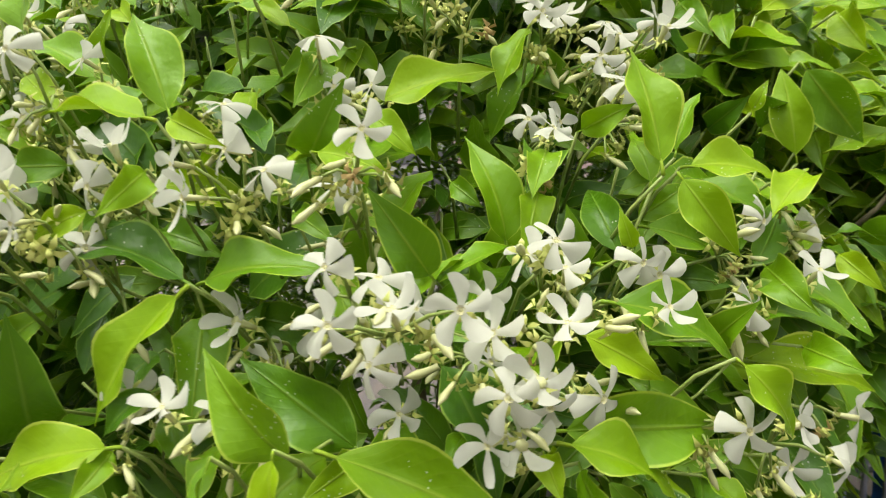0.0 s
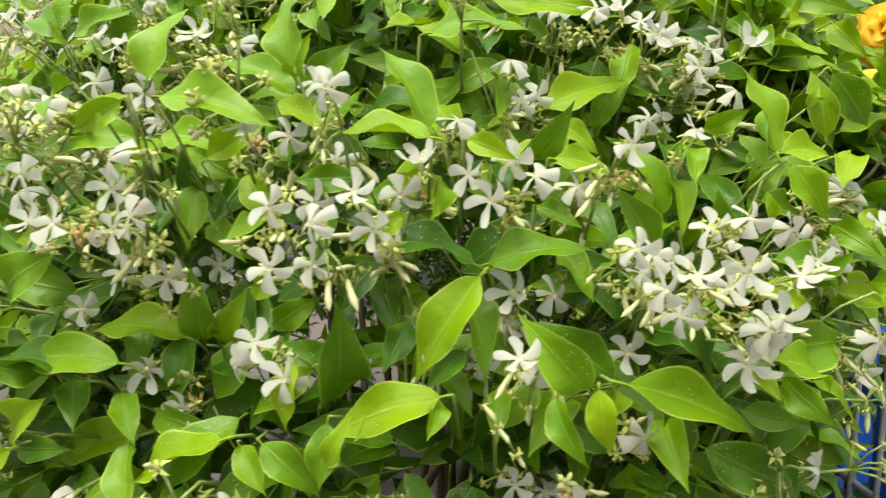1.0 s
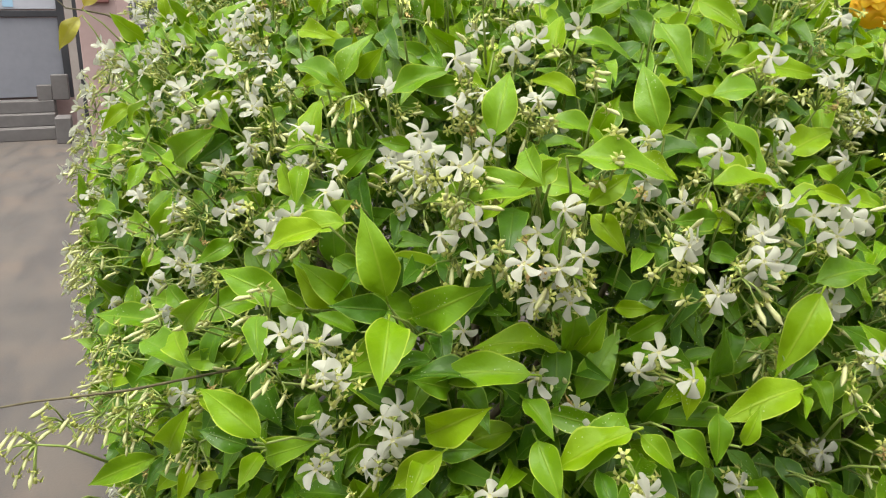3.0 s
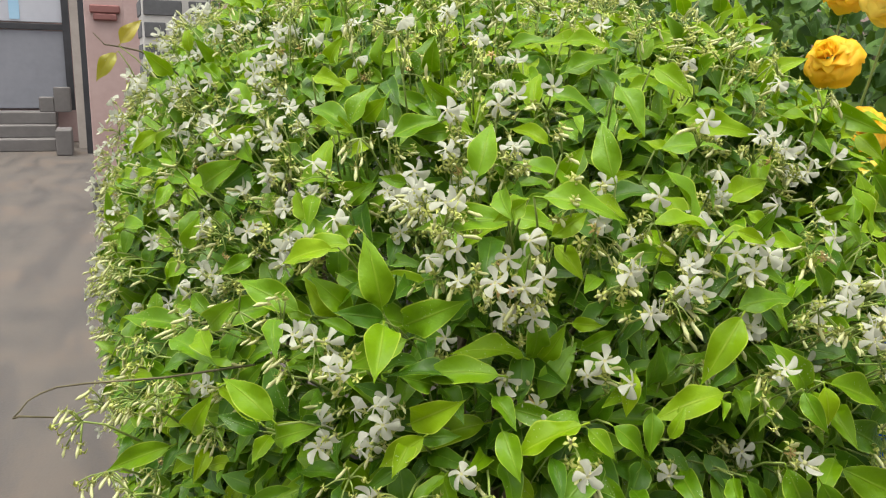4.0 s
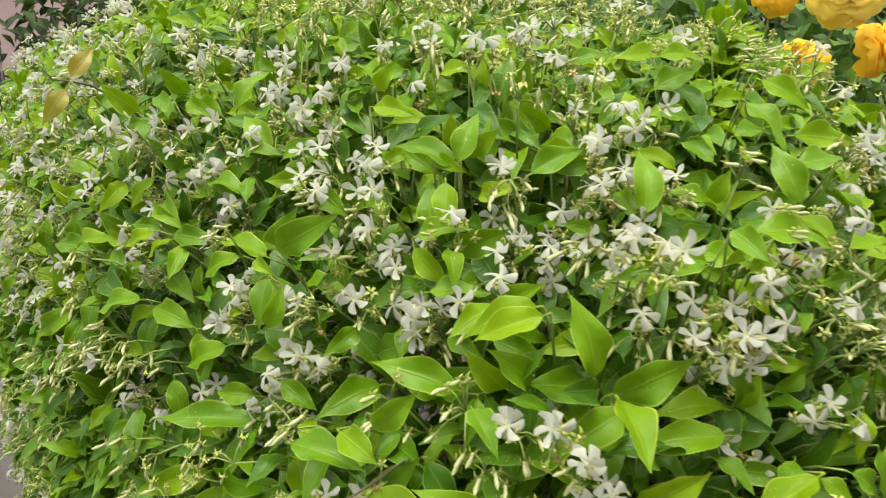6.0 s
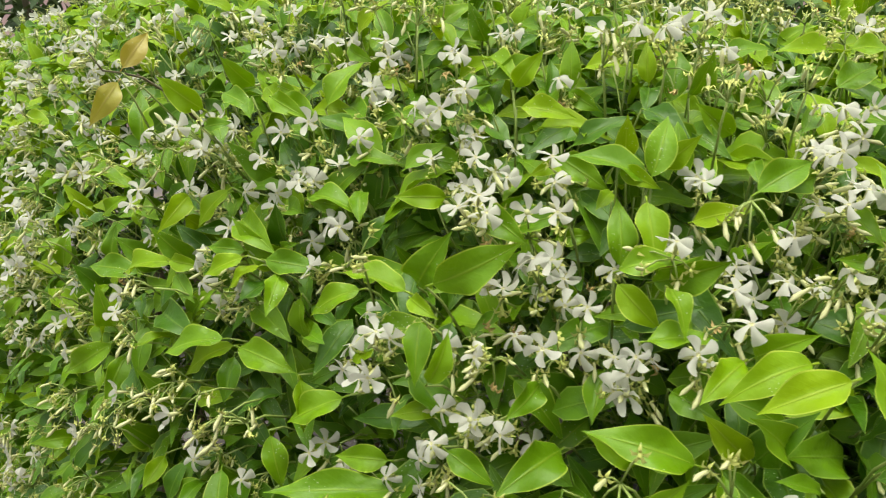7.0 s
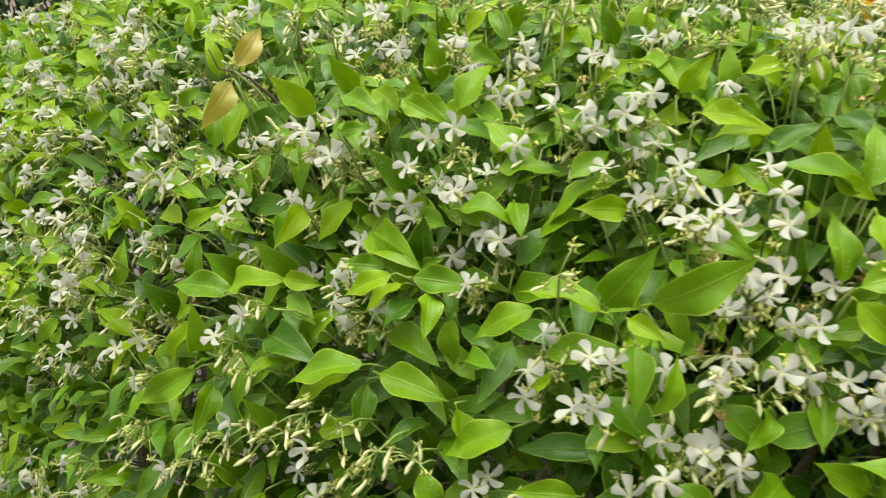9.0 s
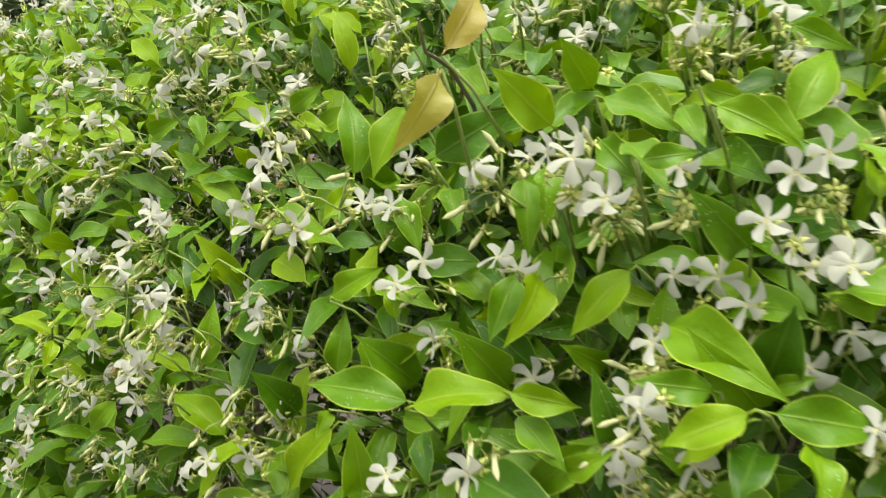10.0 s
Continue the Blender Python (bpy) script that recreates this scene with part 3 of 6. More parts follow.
SET_LEAVES += [
    (-0.330, 0.361, 0.972, -0.301, 0.322, 1.003, 84, 23.4, 2),
    (-0.171, 0.284, 0.994, -0.178, 0.274, 0.962, -19, 14.8, 1),
    (-0.051, 0.533, 1.251, -0.124, 0.570, 1.254, -48, 24.0, 2),
    (-0.183, 0.290, 1.023, -0.191, 0.287, 0.988, -22, 14.3, 2),
    (-0.486, 0.902, 1.093, -0.470, 0.869, 1.090, 67, 14.9, 2),
    (0.143, 0.360, 1.047, 0.152, 0.321, 1.033, 53, 18.4, 1),
    (-0.419, 0.444, 0.948, -0.451, 0.497, 0.971, -23, 24.0, 2),
    (-0.456, 0.920, 1.144, -0.478, 0.919, 1.111, -38, 16.8, 1),
    (-0.484, 0.801, 1.048, -0.516, 0.858, 1.027, -39, 24.0, 1),
    (-0.046, 0.323, 1.055, -0.035, 0.298, 1.031, 19, 15.5, 1),
    (0.150, 0.332, 1.017, 0.162, 0.297, 1.016, 66, 15.8, 1),
]
SET_LEAVES += [
    (-0.120, 0.276, 1.001, -0.130, 0.257, 0.989, -51, 10.6, 2),
    (-0.385, 0.502, 1.095, -0.351, 0.473, 1.095, 24, 17.6, 1),
    (-0.486, 1.154, 0.987, -0.501, 1.207, 1.012, -25, 24.0, 2),
    (-0.348, 0.544, 1.121, -0.333, 0.559, 1.165, 9, 19.5, 1),
    (-0.373, 0.530, 1.128, -0.338, 0.502, 1.134, 50, 18.1, 1),
    (-0.056, 0.241, 1.014, -0.052, 0.236, 0.982, 67, 14.0, 2),
    (0.178, 0.501, 1.203, 0.215, 0.433, 1.173, 85, 24.6, 1),
    (-0.447, 0.699, 1.022, -0.473, 0.744, 0.994, -56, 23.6, 1),
    (-0.467, 0.704, 0.816, -0.531, 0.749, 0.779, -77, 24.3, 1),
    (-0.145, 0.321, 1.099, -0.178, 0.328, 1.098, -81, 14.6, 1),
    (0.084, 0.362, 1.067, 0.111, 0.364, 1.085, 74, 13.9, 1),
]
SET_LEAVES += [
    (-0.444, 0.797, 1.088, -0.484, 0.788, 1.077, -14, 18.5, 0),
    (-0.479, 0.806, 1.040, -0.457, 0.753, 1.026, 46, 23.8, 1),
    (-0.230, 0.392, 1.092, -0.234, 0.366, 1.059, -12, 18.1, 1),
    (-0.112, 0.306, 1.098, -0.121, 0.277, 1.084, -56, 14.6, 2),
    (-0.104, 0.278, 1.022, -0.126, 0.280, 1.003, -59, 11.4, 0),
    (-0.166, 0.438, 1.134, -0.133, 0.453, 1.164, 49, 18.7, 1),
    (-0.322, 0.338, 0.974, -0.354, 0.353, 0.946, -73, 17.9, 2),
    (-0.506, 0.985, 1.019, -0.524, 0.971, 1.069, -155, 22.2, 1),
    (-0.128, 0.294, 1.085, -0.153, 0.297, 1.073, -78, 11.5, 2),
    (-0.335, 0.842, 1.266, -0.329, 0.811, 1.252, 90, 14.8, 1),
    (-0.368, 0.493, 1.065, -0.368, 0.456, 1.055, 62, 16.3, 0),
]
SET_LEAVES += [
    (-0.373, 0.530, 1.124, -0.360, 0.504, 1.095, 78, 17.7, 2),
    (-0.443, 0.623, 1.095, -0.461, 0.609, 1.058, -4, 18.8, 1),
    (-0.411, 0.665, 1.101, -0.414, 0.625, 1.146, 119, 26.0, 1),
    (-0.313, 0.629, 1.186, -0.297, 0.590, 1.161, 69, 19.7, 1),
    (-0.471, 0.694, 0.916, -0.524, 0.757, 0.886, -67, 24.0, 2),
    (-0.483, 1.200, 1.025, -0.510, 1.256, 1.025, -16, 24.0, 2),
    (-0.251, 0.335, 1.141, -0.277, 0.338, 1.125, -93, 13.4, 2),
    (-0.056, 0.429, 1.187, 0.013, 0.403, 1.177, 56, 24.0, 2),
    (-0.449, 0.856, 1.021, -0.479, 0.906, 0.985, -40, 24.0, 2),
    (0.104, 0.369, 1.095, 0.120, 0.386, 1.124, -10, 14.7, 1),
    (-0.470, 1.089, 1.021, -0.508, 1.088, 1.062, -101, 24.3, 0),
]
SET_LEAVES += [
    (-0.491, 1.174, 1.038, -0.481, 1.171, 1.087, 71, 19.7, 1),
    (-0.035, 0.360, 1.119, -0.012, 0.349, 1.099, 46, 12.5, 2),
    (-0.490, 1.024, 1.069, -0.482, 1.024, 1.108, 39, 15.9, 1),
    (-0.424, 0.781, 1.151, -0.404, 0.731, 1.139, 27, 22.2, 1),
    (-0.454, 0.907, 1.198, -0.466, 0.896, 1.168, -13, 13.7, 1),
    (-0.500, 1.003, 1.001, -0.534, 1.060, 0.961, -91, 24.8, 1),
    (-0.202, 0.383, 1.097, -0.188, 0.356, 1.071, 37, 16.7, 2),
    (-0.113, 0.312, 0.999, -0.101, 0.290, 0.981, 11, 13.1, 0),
    (-0.482, 0.533, 1.001, -0.450, 0.483, 0.989, 25, 24.0, 0),
    (0.197, 0.404, 1.044, 0.214, 0.385, 1.027, 69, 13.5, 2),
    (0.060, 0.371, 1.107, 0.082, 0.353, 1.120, 101, 13.5, 1),
]
SET_LEAVES += [
    (-0.214, 0.303, 0.978, -0.202, 0.280, 0.960, 28, 13.6, 2),
    (-0.183, 0.364, 1.136, -0.159, 0.346, 1.119, 50, 14.0, 2),
    (-0.402, 0.612, 1.162, -0.399, 0.573, 1.142, 64, 18.9, 1),
    (-0.430, 0.698, 1.097, -0.454, 0.734, 1.074, -48, 19.8, 2),
    (-0.361, 0.511, 1.008, -0.387, 0.537, 1.029, -75, 18.3, 2),
    (-0.457, 0.589, 1.025, -0.441, 0.561, 1.004, 62, 16.5, 1),
    (-0.374, 0.388, 1.103, -0.408, 0.420, 1.085, -55, 19.9, 2),
    (-0.196, 0.348, 1.018, -0.168, 0.335, 1.037, 83, 15.0, 1),
    (-0.374, 0.933, 1.231, -0.410, 0.932, 1.260, -136, 20.0, 1),
    (-0.222, 0.365, 1.006, -0.205, 0.351, 1.041, 115, 16.8, 2),
    (-0.121, 0.336, 1.019, -0.142, 0.312, 1.000, -30, 16.3, 0),
]
SET_LEAVES += [
    (-0.331, 0.349, 0.968, -0.352, 0.331, 0.948, -32, 14.7, 2),
    (-0.267, 0.592, 1.154, -0.234, 0.557, 1.146, 50, 19.1, 1),
    (-0.472, 0.846, 1.205, -0.457, 0.825, 1.209, 84, 11.1, 1),
    (-0.328, 0.354, 0.965, -0.297, 0.336, 0.969, 62, 14.7, 0),
    (-0.494, 1.025, 1.116, -0.477, 0.996, 1.137, 63, 15.9, 2),
    (0.058, 0.345, 1.051, 0.049, 0.330, 1.080, -149, 14.7, 0),
    (0.113, 0.334, 1.020, 0.123, 0.310, 1.043, 111, 15.2, 1),
    (-0.354, 0.447, 1.031, -0.382, 0.463, 1.064, -101, 18.4, 2),
    (-0.493, 1.275, 1.052, -0.521, 1.326, 1.028, -34, 24.0, 2),
    (0.017, 0.246, 0.872, 0.062, 0.215, 0.885, 42, 22.6, 2),
    (-0.398, 0.768, 1.143, -0.424, 0.785, 1.151, -85, 13.5, 1),
]
SET_LEAVES += [
    (-0.437, 1.027, 1.170, -0.442, 1.003, 1.138, 24, 16.2, 1),
    (-0.328, 0.651, 1.219, -0.305, 0.615, 1.211, 50, 17.7, 2),
    (-0.244, 0.581, 1.216, -0.218, 0.594, 1.261, 19, 21.4, 1),
    (-0.057, 0.396, 1.145, -0.066, 0.361, 1.120, -38, 18.8, 1),
    (-0.373, 0.824, 1.214, -0.333, 0.821, 1.253, 33, 22.5, 1),
    (-0.360, 0.451, 1.092, -0.401, 0.454, 1.077, -31, 18.8, 2),
    (-0.271, 0.344, 0.995, -0.263, 0.316, 0.976, 11, 15.0, 1),
    (-0.172, 0.346, 1.147, -0.168, 0.376, 1.191, -42, 21.9, 1),
    (-0.174, 0.260, 0.980, -0.162, 0.260, 1.004, 57, 10.7, 2),
    (-0.446, 0.651, 0.989, -0.467, 0.690, 0.986, -63, 18.6, 1),
    (-0.100, 0.298, 1.117, -0.077, 0.287, 1.107, 70, 10.8, 2),
]
SET_LEAVES += [
    (-0.120, 0.432, 1.220, -0.115, 0.393, 1.177, 23, 23.4, 1),
    (0.146, 0.459, 1.103, 0.161, 0.433, 1.123, 114, 15.9, 0),
    (-0.479, 0.760, 0.985, -0.477, 0.749, 0.941, 41, 19.6, 1),
    (-0.410, 0.473, 0.991, -0.398, 0.451, 0.950, 47, 20.7, 0),
    (-0.442, 0.619, 1.116, -0.411, 0.567, 1.147, 103, 27.2, 1),
    (-0.044, 0.246, 0.936, -0.009, 0.233, 0.883, 109, 24.5, 1),
    (0.170, 0.381, 1.088, 0.141, 0.348, 1.070, -20, 19.1, 2),
    (-0.507, 0.948, 1.077, -0.479, 0.898, 1.090, 33, 23.8, 2),
    (-0.358, 0.545, 1.063, -0.386, 0.533, 1.035, -6, 17.7, 1),
    (-0.422, 1.389, 1.181, -0.450, 1.451, 1.187, -34, 24.0, 2),
    (-0.469, 1.493, 0.982, -0.498, 1.562, 0.995, -26, 24.0, 2),
]
SET_LEAVES += [
    (-0.300, 0.375, 0.993, -0.295, 0.337, 0.977, -2, 17.7, 0),
    (-0.086, 0.295, 0.994, -0.094, 0.271, 0.976, 6, 13.4, 1),
    (-0.460, 0.745, 1.028, -0.463, 0.738, 0.985, -16, 17.5, 2),
    (-0.100, 0.398, 1.166, -0.041, 0.381, 1.167, 40, 24.0, 1),
    (-0.395, 0.768, 1.178, -0.372, 0.727, 1.177, 50, 18.8, 1),
    (-0.250, 0.469, 1.179, -0.284, 0.484, 1.174, -91, 16.0, 1),
    (-0.139, 0.294, 0.995, -0.161, 0.269, 0.987, -35, 14.8, 2),
    (-0.399, 0.504, 0.975, -0.424, 0.480, 0.955, -45, 17.2, 0),
    (-0.304, 0.484, 1.170, -0.260, 0.469, 1.188, 42, 20.1, 1),
    (-0.416, 0.427, 0.944, -0.386, 0.395, 0.965, 73, 20.8, 1),
    (0.032, 0.266, 1.001, 0.036, 0.243, 0.993, 23, 10.4, 2),
]
SET_LEAVES += [
    (-0.223, 0.398, 1.068, -0.205, 0.371, 1.049, 44, 15.6, 1),
    (-0.500, 0.930, 1.242, -0.527, 0.935, 1.205, -77, 19.6, 3),
    (-0.202, 0.414, 1.090, -0.221, 0.381, 1.071, -42, 18.7, 0),
    (-0.395, 0.619, 1.134, -0.431, 0.598, 1.115, -71, 19.6, 0),
    (0.052, 0.456, 1.143, 0.071, 0.421, 1.123, 61, 19.0, 1),
    (-0.440, 0.886, 1.211, -0.453, 0.856, 1.195, 52, 15.4, 1),
    (-0.498, 0.986, 0.993, -0.525, 0.980, 0.953, -51, 21.0, 1),
    (-0.378, 0.666, 1.159, -0.413, 0.686, 1.161, -81, 17.4, 2),
    (-0.395, 0.860, 1.235, -0.390, 0.835, 1.228, 85, 11.4, 2),
    (-0.443, 0.847, 1.129, -0.449, 0.784, 1.110, 47, 27.1, 1),
    (-0.319, 0.543, 1.172, -0.346, 0.590, 1.190, -36, 22.6, 1),
]
SET_LEAVES += [
    (-0.410, 0.893, 1.088, -0.442, 0.903, 1.106, -89, 15.3, 1),
    (-0.473, 0.875, 1.056, -0.469, 0.851, 1.074, 81, 13.2, 1),
    (-0.333, 0.525, 1.110, -0.304, 0.512, 1.131, 92, 16.5, 1),
    (-0.471, 0.822, 1.028, -0.488, 0.814, 0.991, -31, 17.9, 0),
    (-0.393, 0.805, 1.209, -0.408, 0.848, 1.227, -58, 19.7, 1),
    (0.229, 0.488, 1.170, 0.230, 0.448, 1.144, 47, 20.6, 2),
    (-0.339, 0.533, 1.169, -0.354, 0.513, 1.126, 13, 19.8, 2),
    (-0.298, 0.419, 1.026, -0.356, 0.431, 1.041, -66, 26.1, 0),
    (0.044, 0.355, 1.101, 0.035, 0.329, 1.082, -18, 14.5, 2),
    (-0.060, 0.317, 1.080, -0.041, 0.299, 1.070, 55, 11.1, 1),
    (-0.310, 0.359, 1.001, -0.340, 0.351, 1.015, -79, 14.7, 1),
]
SET_LEAVES += [
    (-0.137, 0.289, 0.938, -0.145, 0.248, 0.923, 44, 19.2, 1),
    (-0.321, 0.543, 1.174, -0.290, 0.552, 1.214, 29, 20.5, 1),
    (-0.332, 0.899, 1.234, -0.354, 0.919, 1.241, -95, 13.3, 2),
    (-0.303, 0.678, 1.230, -0.294, 0.655, 1.259, 100, 16.2, 2),
    (-0.439, 0.797, 1.110, -0.433, 0.779, 1.118, 72, 8.8, 1),
    (-0.123, 0.520, 1.225, -0.069, 0.510, 1.243, 39, 23.3, 1),
    (-0.508, 1.133, 0.862, -0.554, 1.145, 0.863, -66, 20.7, 1),
    (-0.423, 0.906, 1.112, -0.455, 0.914, 1.112, -69, 13.8, 0),
    (-0.454, 0.547, 0.890, -0.469, 0.527, 0.866, -36, 14.9, 2),
    (-0.472, 0.476, 0.938, -0.456, 0.454, 0.979, 107, 19.6, 2),
    (-0.424, 0.853, 1.227, -0.437, 0.833, 1.209, 43, 13.0, 1),
]
SET_LEAVES += [
    (-0.480, 0.975, 0.900, -0.522, 0.970, 0.940, -92, 25.3, 1),
    (-0.460, 0.904, 1.146, -0.495, 0.896, 1.118, -54, 19.5, 2),
    (-0.329, 0.562, 1.184, -0.315, 0.538, 1.170, 84, 13.1, 2),
    (-0.420, 0.447, 0.943, -0.454, 0.460, 0.957, -66, 16.9, 0),
    (-0.071, 0.450, 1.235, -0.055, 0.410, 1.209, 47, 19.9, 2),
    (-0.485, 0.923, 1.042, -0.484, 0.856, 1.033, 48, 29.0, 0),
    (-0.499, 0.931, 1.248, -0.471, 0.935, 1.280, 64, 18.1, 3),
    (-0.079, 0.246, 0.953, -0.057, 0.239, 0.909, 101, 19.9, 1),
    (-0.457, 0.464, 1.028, -0.439, 0.434, 1.058, 101, 18.5, 1),
    (0.131, 0.466, 1.174, 0.141, 0.435, 1.153, 58, 16.4, 1),
    (-0.452, 0.776, 1.099, -0.477, 0.758, 1.073, -23, 17.5, 1),
]
SET_LEAVES += [
    (0.224, 0.489, 1.077, 0.241, 0.472, 1.063, 75, 12.0, 1),
    (-0.242, 0.766, 1.266, -0.262, 0.769, 1.302, -129, 17.9, 1),
    (-0.305, 0.393, 1.029, -0.314, 0.362, 1.012, 0, 15.7, 0),
    (-0.261, 0.888, 1.242, -0.283, 0.882, 1.269, -168, 15.3, 1),
    (-0.215, 0.546, 1.196, -0.250, 0.557, 1.221, -119, 18.5, 1),
    (-0.338, 0.531, 1.115, -0.321, 0.482, 1.135, 98, 22.7, 1),
    (-0.471, 0.996, 0.883, -0.496, 1.045, 0.873, -28, 22.3, 2),
    (-0.402, 1.187, 1.207, -0.388, 1.151, 1.200, 33, 15.7, 2),
    (-0.439, 0.984, 1.178, -0.454, 0.961, 1.157, 18, 14.5, 1),
    (-0.493, 0.926, 0.911, -0.523, 0.914, 0.890, -40, 16.7, 2),
    (-0.306, 0.556, 1.181, -0.292, 0.525, 1.204, 127, 17.8, 2),
]
SET_LEAVES += [
    (0.073, 0.314, 1.063, 0.067, 0.313, 1.080, -102, 7.9, 2),
    (-0.283, 0.589, 1.182, -0.299, 0.577, 1.215, 172, 16.4, 2),
    (-0.127, 0.512, 1.254, -0.087, 0.491, 1.250, 53, 18.0, 2),
    (-0.428, 1.083, 1.169, -0.455, 1.079, 1.150, -53, 14.5, 2),
    (-0.340, 0.380, 1.049, -0.381, 0.375, 1.059, -77, 18.4, 0),
    (0.002, 0.372, 1.086, 0.017, 0.357, 1.075, 61, 10.4, 1),
    (0.216, 0.478, 1.103, 0.210, 0.449, 1.080, 19, 16.2, 1),
    (-0.414, 0.416, 1.046, -0.420, 0.384, 1.025, 17, 16.6, 1),
    (-0.076, 0.241, 1.012, -0.068, 0.221, 0.985, 71, 14.5, 1),
    (-0.327, 0.618, 1.128, -0.305, 0.596, 1.132, 76, 13.3, 1),
    (-0.405, 1.409, 1.184, -0.385, 1.372, 1.206, 90, 19.2, 1),
]
SET_LEAVES += [
    (-0.369, 0.650, 1.142, -0.342, 0.629, 1.162, 106, 17.0, 1),
    (-0.412, 1.173, 1.215, -0.399, 1.146, 1.235, 106, 15.2, 1),
    (-0.404, 0.558, 1.062, -0.437, 0.557, 1.046, -67, 16.0, 1),
    (-0.512, 1.270, 0.994, -0.527, 1.296, 0.962, -86, 17.2, 1),
    (0.043, 0.257, 1.001, 0.057, 0.230, 0.983, 75, 15.3, 1),
    (-0.311, 0.415, 1.143, -0.334, 0.420, 1.148, -87, 10.4, 1),
    (-0.266, 0.658, 1.229, -0.258, 0.630, 1.213, 79, 13.6, 1),
    (-0.459, 0.601, 1.061, -0.446, 0.594, 1.095, 94, 16.2, 1),
    (-0.170, 0.428, 1.138, -0.160, 0.411, 1.170, 100, 16.2, 2),
    (-0.453, 0.622, 1.111, -0.452, 0.596, 1.102, 58, 11.8, 2),
    (-0.387, 0.901, 1.174, -0.392, 0.874, 1.173, 77, 11.7, 0),
]
SET_LEAVES += [
    (-0.460, 0.500, 1.016, -0.456, 0.456, 1.006, 36, 19.7, 2),
    (0.148, 0.397, 1.114, 0.155, 0.395, 1.130, 86, 7.5, 2),
    (-0.306, 0.624, 1.183, -0.336, 0.632, 1.172, -66, 13.3, 2),
    (-0.204, 0.349, 1.041, -0.187, 0.327, 1.044, 71, 11.3, 2),
    (-0.273, 0.337, 1.148, -0.279, 0.304, 1.132, 45, 15.8, 1),
    (-0.421, 0.509, 0.957, -0.413, 0.472, 0.992, 111, 20.7, 1),
    (-0.102, 0.271, 0.935, -0.116, 0.244, 0.920, 31, 14.3, 1),
    (-0.252, 0.350, 1.141, -0.265, 0.329, 1.125, -11, 12.3, 2),
    (-0.230, 0.575, 1.223, -0.237, 0.552, 1.257, 162, 17.8, 1),
    (0.111, 0.787, 1.284, 0.122, 0.751, 1.320, 116, 22.4, 1),
    (-0.394, 0.750, 1.158, -0.412, 0.728, 1.136, 4, 15.3, 1),
]
SET_LEAVES += [
    (-0.363, 0.501, 1.124, -0.374, 0.480, 1.098, -4, 15.0, 2),
    (0.155, 0.468, 1.168, 0.152, 0.442, 1.147, 20, 14.3, 1),
    (-0.417, 0.425, 0.950, -0.437, 0.402, 0.939, -21, 14.1, 2),
    (-0.430, 1.275, 1.212, -0.437, 1.251, 1.187, 15, 14.4, 1),
    (-0.510, 1.402, 1.012, -0.528, 1.383, 0.993, -29, 14.1, 2),
    (-0.494, 1.027, 1.050, -0.513, 1.015, 1.041, -22, 10.3, 2),
    (-0.448, 0.868, 1.211, -0.460, 0.837, 1.191, 21, 17.0, 1),
    (0.129, 0.602, 1.294, 0.120, 0.593, 1.330, 180, 16.1, 1),
    (-0.238, 0.458, 1.156, -0.247, 0.428, 1.138, 31, 15.1, 1),
    (-0.256, 0.509, 1.186, -0.274, 0.494, 1.172, 31, 11.5, 1),
    (-0.313, 0.577, 1.165, -0.336, 0.573, 1.155, -35, 11.0, 2),
]
# Flower heads: each row is one head, the places of its open flowers.
HEADS = []
HEADS += [
    ((0.003, 0.224, 1.063), (-0.017, 0.230, 1.062), (-0.024, 0.230, 1.045), (-0.035, 0.224, 1.059),),
    ((0.017, 0.228, 1.035), (0.027, 0.235, 1.037), (0.011, 0.235, 1.017), (0.032, 0.248, 1.024), (0.023, 0.249, 1.011),),
    ((0.035, 0.235, 1.056),),
    ((-0.068, 0.238, 0.955),),
    ((-0.038, 0.244, 1.072), (-0.023, 0.260, 1.065),),
    ((-0.249, 0.244, 0.974),),
    ((-0.091, 0.244, 1.028), (-0.076, 0.261, 1.017),),
    ((-0.127, 0.254, 0.920),),
    ((-0.174, 0.254, 1.091),),
    ((0.053, 0.255, 0.925),),
    ((0.014, 0.256, 1.047),),
    ((-0.026, 0.257, 0.977),),
    ((0.073, 0.262, 0.943),),
    ((0.102, 0.262, 1.009),),
    ((0.052, 0.263, 1.021),),
    ((-0.192, 0.267, 1.071), (-0.173, 0.282, 1.067),),
    ((-0.147, 0.272, 1.083), (-0.154, 0.278, 1.099),),
    ((-0.028, 0.272, 1.113),),
    ((0.038, 0.280, 1.073),),
    ((-0.154, 0.280, 0.940),),
    ((-0.223, 0.280, 0.954),),
]
